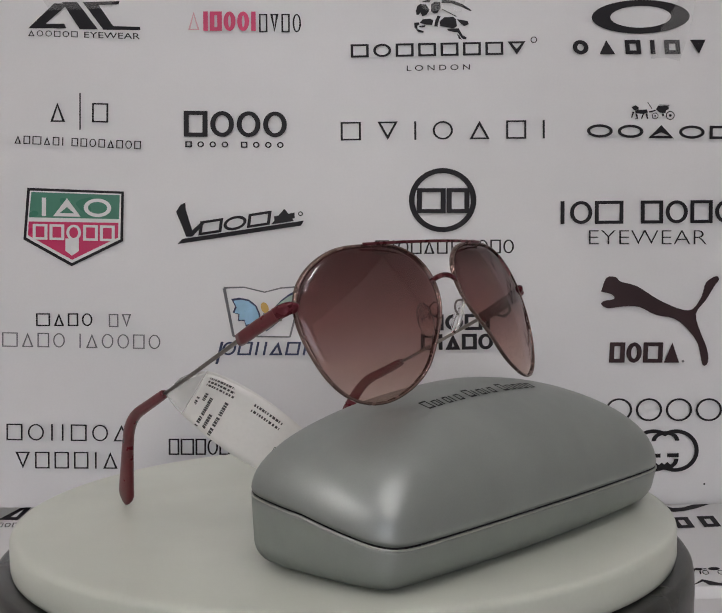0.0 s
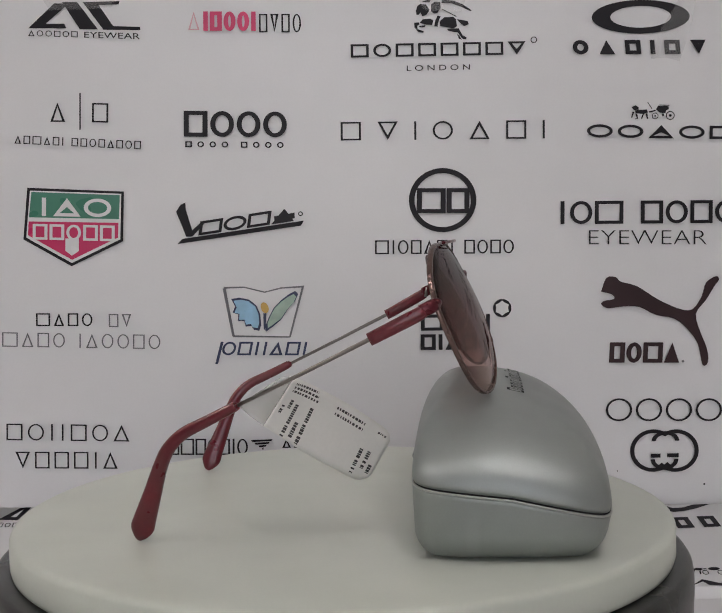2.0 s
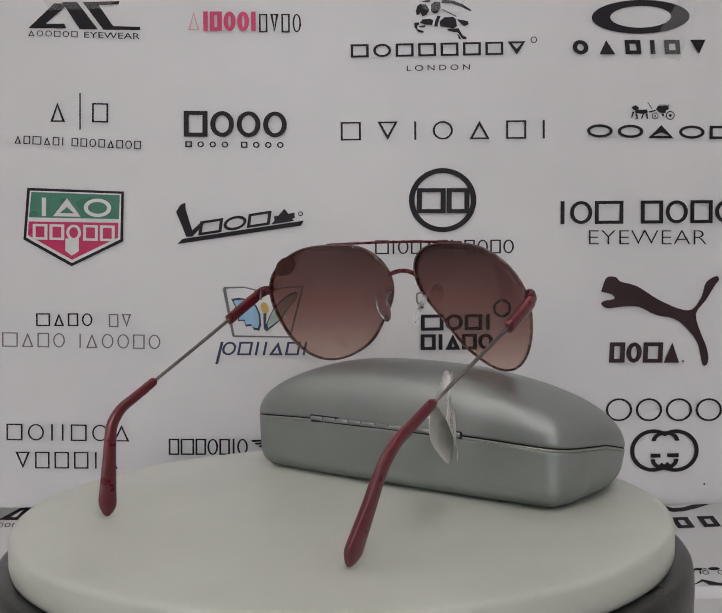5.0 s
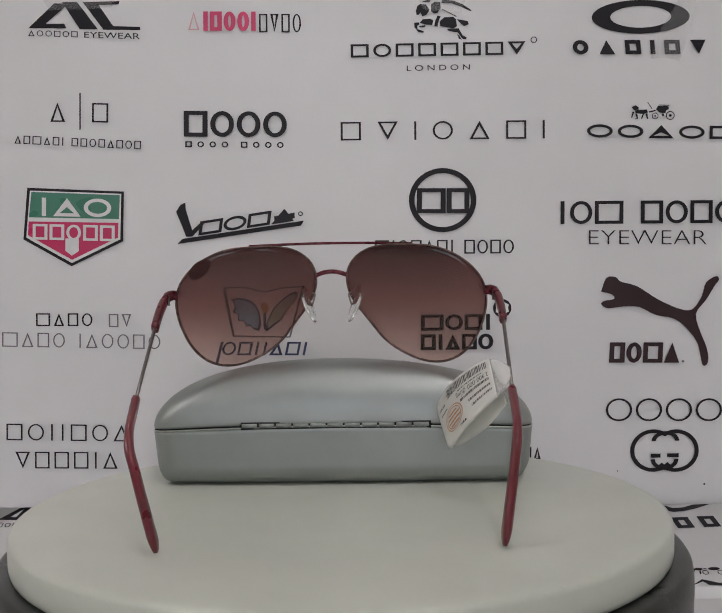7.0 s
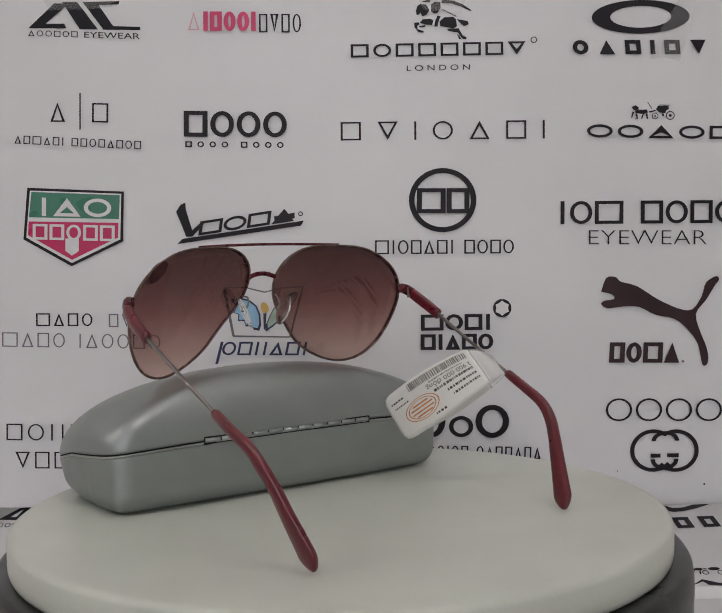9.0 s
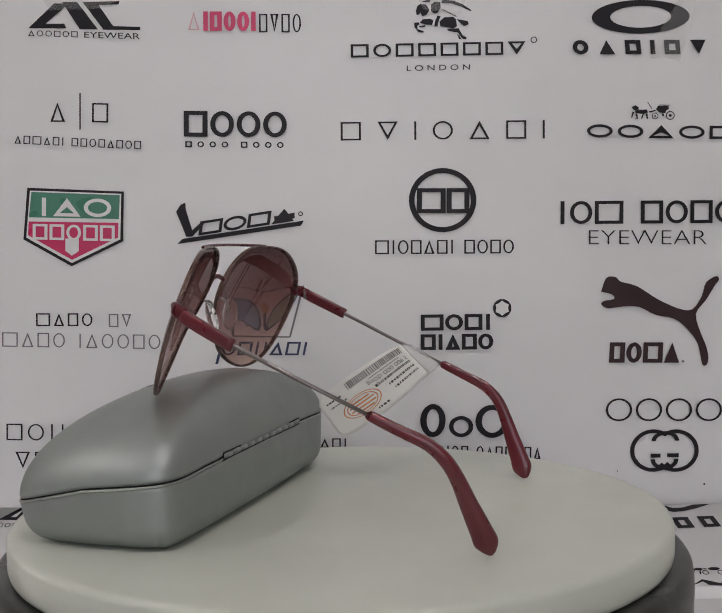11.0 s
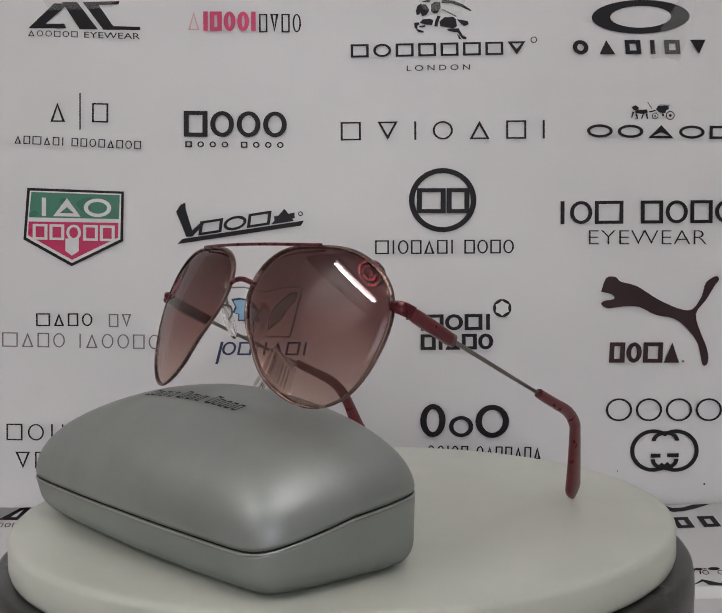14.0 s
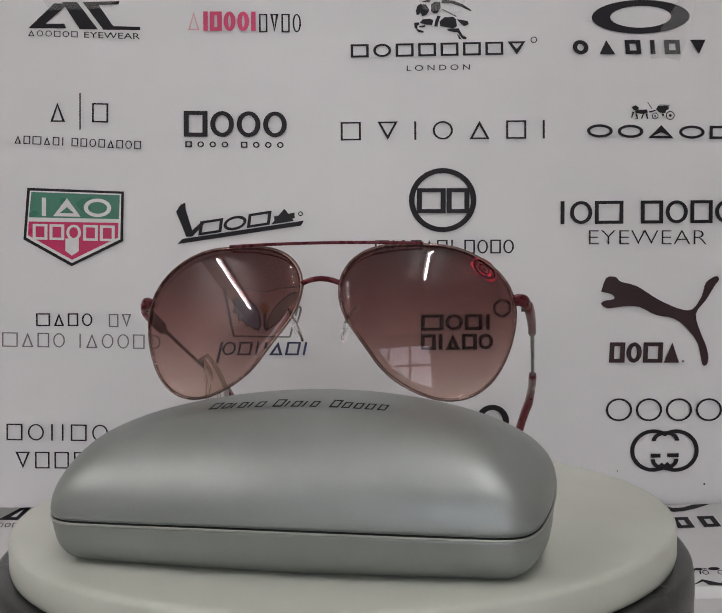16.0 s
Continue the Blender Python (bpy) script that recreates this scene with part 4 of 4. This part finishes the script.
def leaf_sheet(u0, u1, bulge, nu):
    """A stretch of leaf whose far corners are rounded."""
    bm = bmesh.new()
    rows = []
    for i in range(nu + 1):
        u = u0 + (u1 - u0) * i / nu
        m = round_margin(u)
        rows.append([bm.verts.new(leaf_spot(u, m + (1 - 2 * m) * j / 10, bulge)) for j in range(11)])
    for p, q in zip(rows, rows[1:]):
        for j in range(10):
            bm.faces.new((p[j], q[j], q[j + 1], p[j + 1]))
    return bm


def price_tag():
    tag = thing("price_tag", pose(0, 0, 0), "white folded price tag looped round a temple", "price tag")
    rng = random.Random(5)

    def line(leaf, bulge, v, high, u, end):
        bm = bmesh.new()
        while u < end:
            w = 0.005 + 0.014 * rng.random()
            leaf_patch(u, min(u + w, end), v, v + high * 0.7, bulge, 0.0002, 2, 1, bm)
            u += w + 0.004 + 0.005 * rng.random()
        part("printed_line", bm, "tag_ink", leaf, smooth=False)

    def cross_line(leaf, bulge, u, v, end):
        """A line of print that runs across the leaf."""
        bm = bmesh.new()
        while v < end:
            w = 0.018 + 0.030 * rng.random()
            leaf_patch(u, u + 0.021, v, min(v + w, end), bulge, 0.0002, 1, 2, bm)
            v += w + 0.010 + (0.03 if rng.random() < 0.2 else 0.0)
        part("printed_line", bm, "tag_ink", leaf, smooth=False)

    leaves = {}
    for name, bulge in (("inner_leaf", 0.0022), ("outer_leaf", -0.0022)):
        leaf = part(name, leaf_sheet(0.31, 1, bulge, 32), "tag_paper", tag, "white paper leaf with small print")
        film = part("film_loop", leaf_sheet(0.0, 0.31, bulge, 10), "tag_film", tag, "clear film end round the wire")
        solid = film.modifiers.new("thickness", "SOLIDIFY")
        solid.thickness, solid.offset = 0.00014, 0
        solid = leaf.modifiers.new("thickness", "SOLIDIFY")
        solid.thickness, solid.offset = 0.00016, 0
        leaves[name] = (leaf, bulge)
    # inner leaf: bar code, price, lines and an oval stamp
    leaf, bulge = leaves["inner_leaf"]
    u = 0.36
    while u < 0.80:
        w = 0.004 + 0.006 * rng.random()
        part("code_bar", leaf_patch(u, u + w, 0.05, 0.20, bulge, 0.0002, 1, 2), "tag_ink", leaf, smooth=False)
        u += w + 0.004 + 0.006 * rng.random()
    line(leaf, bulge, 0.24, 0.035, 0.42, 0.66)
    leaf_words("2 900 000 \u0111\u1ed3ng", 0.355, 0.30, 0.052, bulge, leaf)
    line(leaf, bulge, 0.43, 0.08, 0.36, 0.66)
    line(leaf, bulge, 0.57, 0.07, 0.355, 0.58)
    line(leaf, bulge, 0.70, 0.07, 0.35, 0.56)
    line(leaf, bulge, 0.84, 0.06, 0.64, 0.72)
    line(leaf, bulge, 0.20, 0.05, 0.86, 0.96)
    line(leaf, bulge, 0.32, 0.04, 0.84, 0.95)
    for size in (1.0, 0.82):
        bm = bmesh.new()
        rows = []
        for k in range(40):
            a = 2 * math.pi * k / 40
            rows.append([bm.verts.new(leaf_spot(0.78 + 0.13 * f * math.cos(a), 0.60 + 0.22 * f * math.sin(a), bulge) + leaf_side(0.78, bulge) * 0.00025) for f in (size, size - 0.06)])
        for k in range(40):
            p, q = rows[k], rows[(k + 1) % 40]
            bm.faces.new((p[0], q[0], q[1], p[1]))
        part("stamp_ring", bm, "stamp", leaf, "orange oval stamp")
    for v, half in ((0.49, 0.06), (0.555, 0.085), (0.63, 0.085), (0.70, 0.06)):
        part("stamp_bar", leaf_patch(0.78 - half, 0.78 + half, v, v + 0.03, bulge, 0.0002, 4, 1), "stamp", leaf, smooth=False)
    # outer leaf: blocks of small print
    leaf, bulge = leaves["outer_leaf"]
    for k in range(3):
        line(leaf, bulge, 0.05 + 0.07 * k, 0.055, 0.36, 0.52 + 0.04 * rng.random())
    for u, low, high in ((0.345, 0.50, 0.66), (0.385, 0.36, 0.52), (0.425, 0.40, 0.98), (0.47, 0.66, 0.96), (0.515, 0.34, 0.97), (0.87, 0.52, 0.97), (0.915, 0.50, 0.82), (0.955, 0.70, 0.86)):
        cross_line(leaf, bulge, u, low, high)
    for k in range(2):
        line(leaf, bulge, 0.12 + 0.10 * k, 0.06, 0.66, 0.84)
    line(leaf, bulge, 0.12, 0.05, 0.92, 0.97)
    return tag


tag = price_tag()


# ---------------------------------------------------------------- what turns
def motions():
    times = [i * 0.25 for i in range(65)]
    for ob, base in ((case, CASE_POSE), (glasses, GLASSES_POSE), (tag, GLASSES_POSE)):
        walk(ob, [(t, pose(0, 0, 0, 0, 0, SPIN * t) @ base) for t in times])
    up = Matrix.Translation((0, 0, 0.088))
    walk(platter, [(t, up @ pose(0, 0, 0, 0, 0, SPIN * t) @ Matrix.Translation((0.0005, 0.0001, 0))) for t in times])


motions()
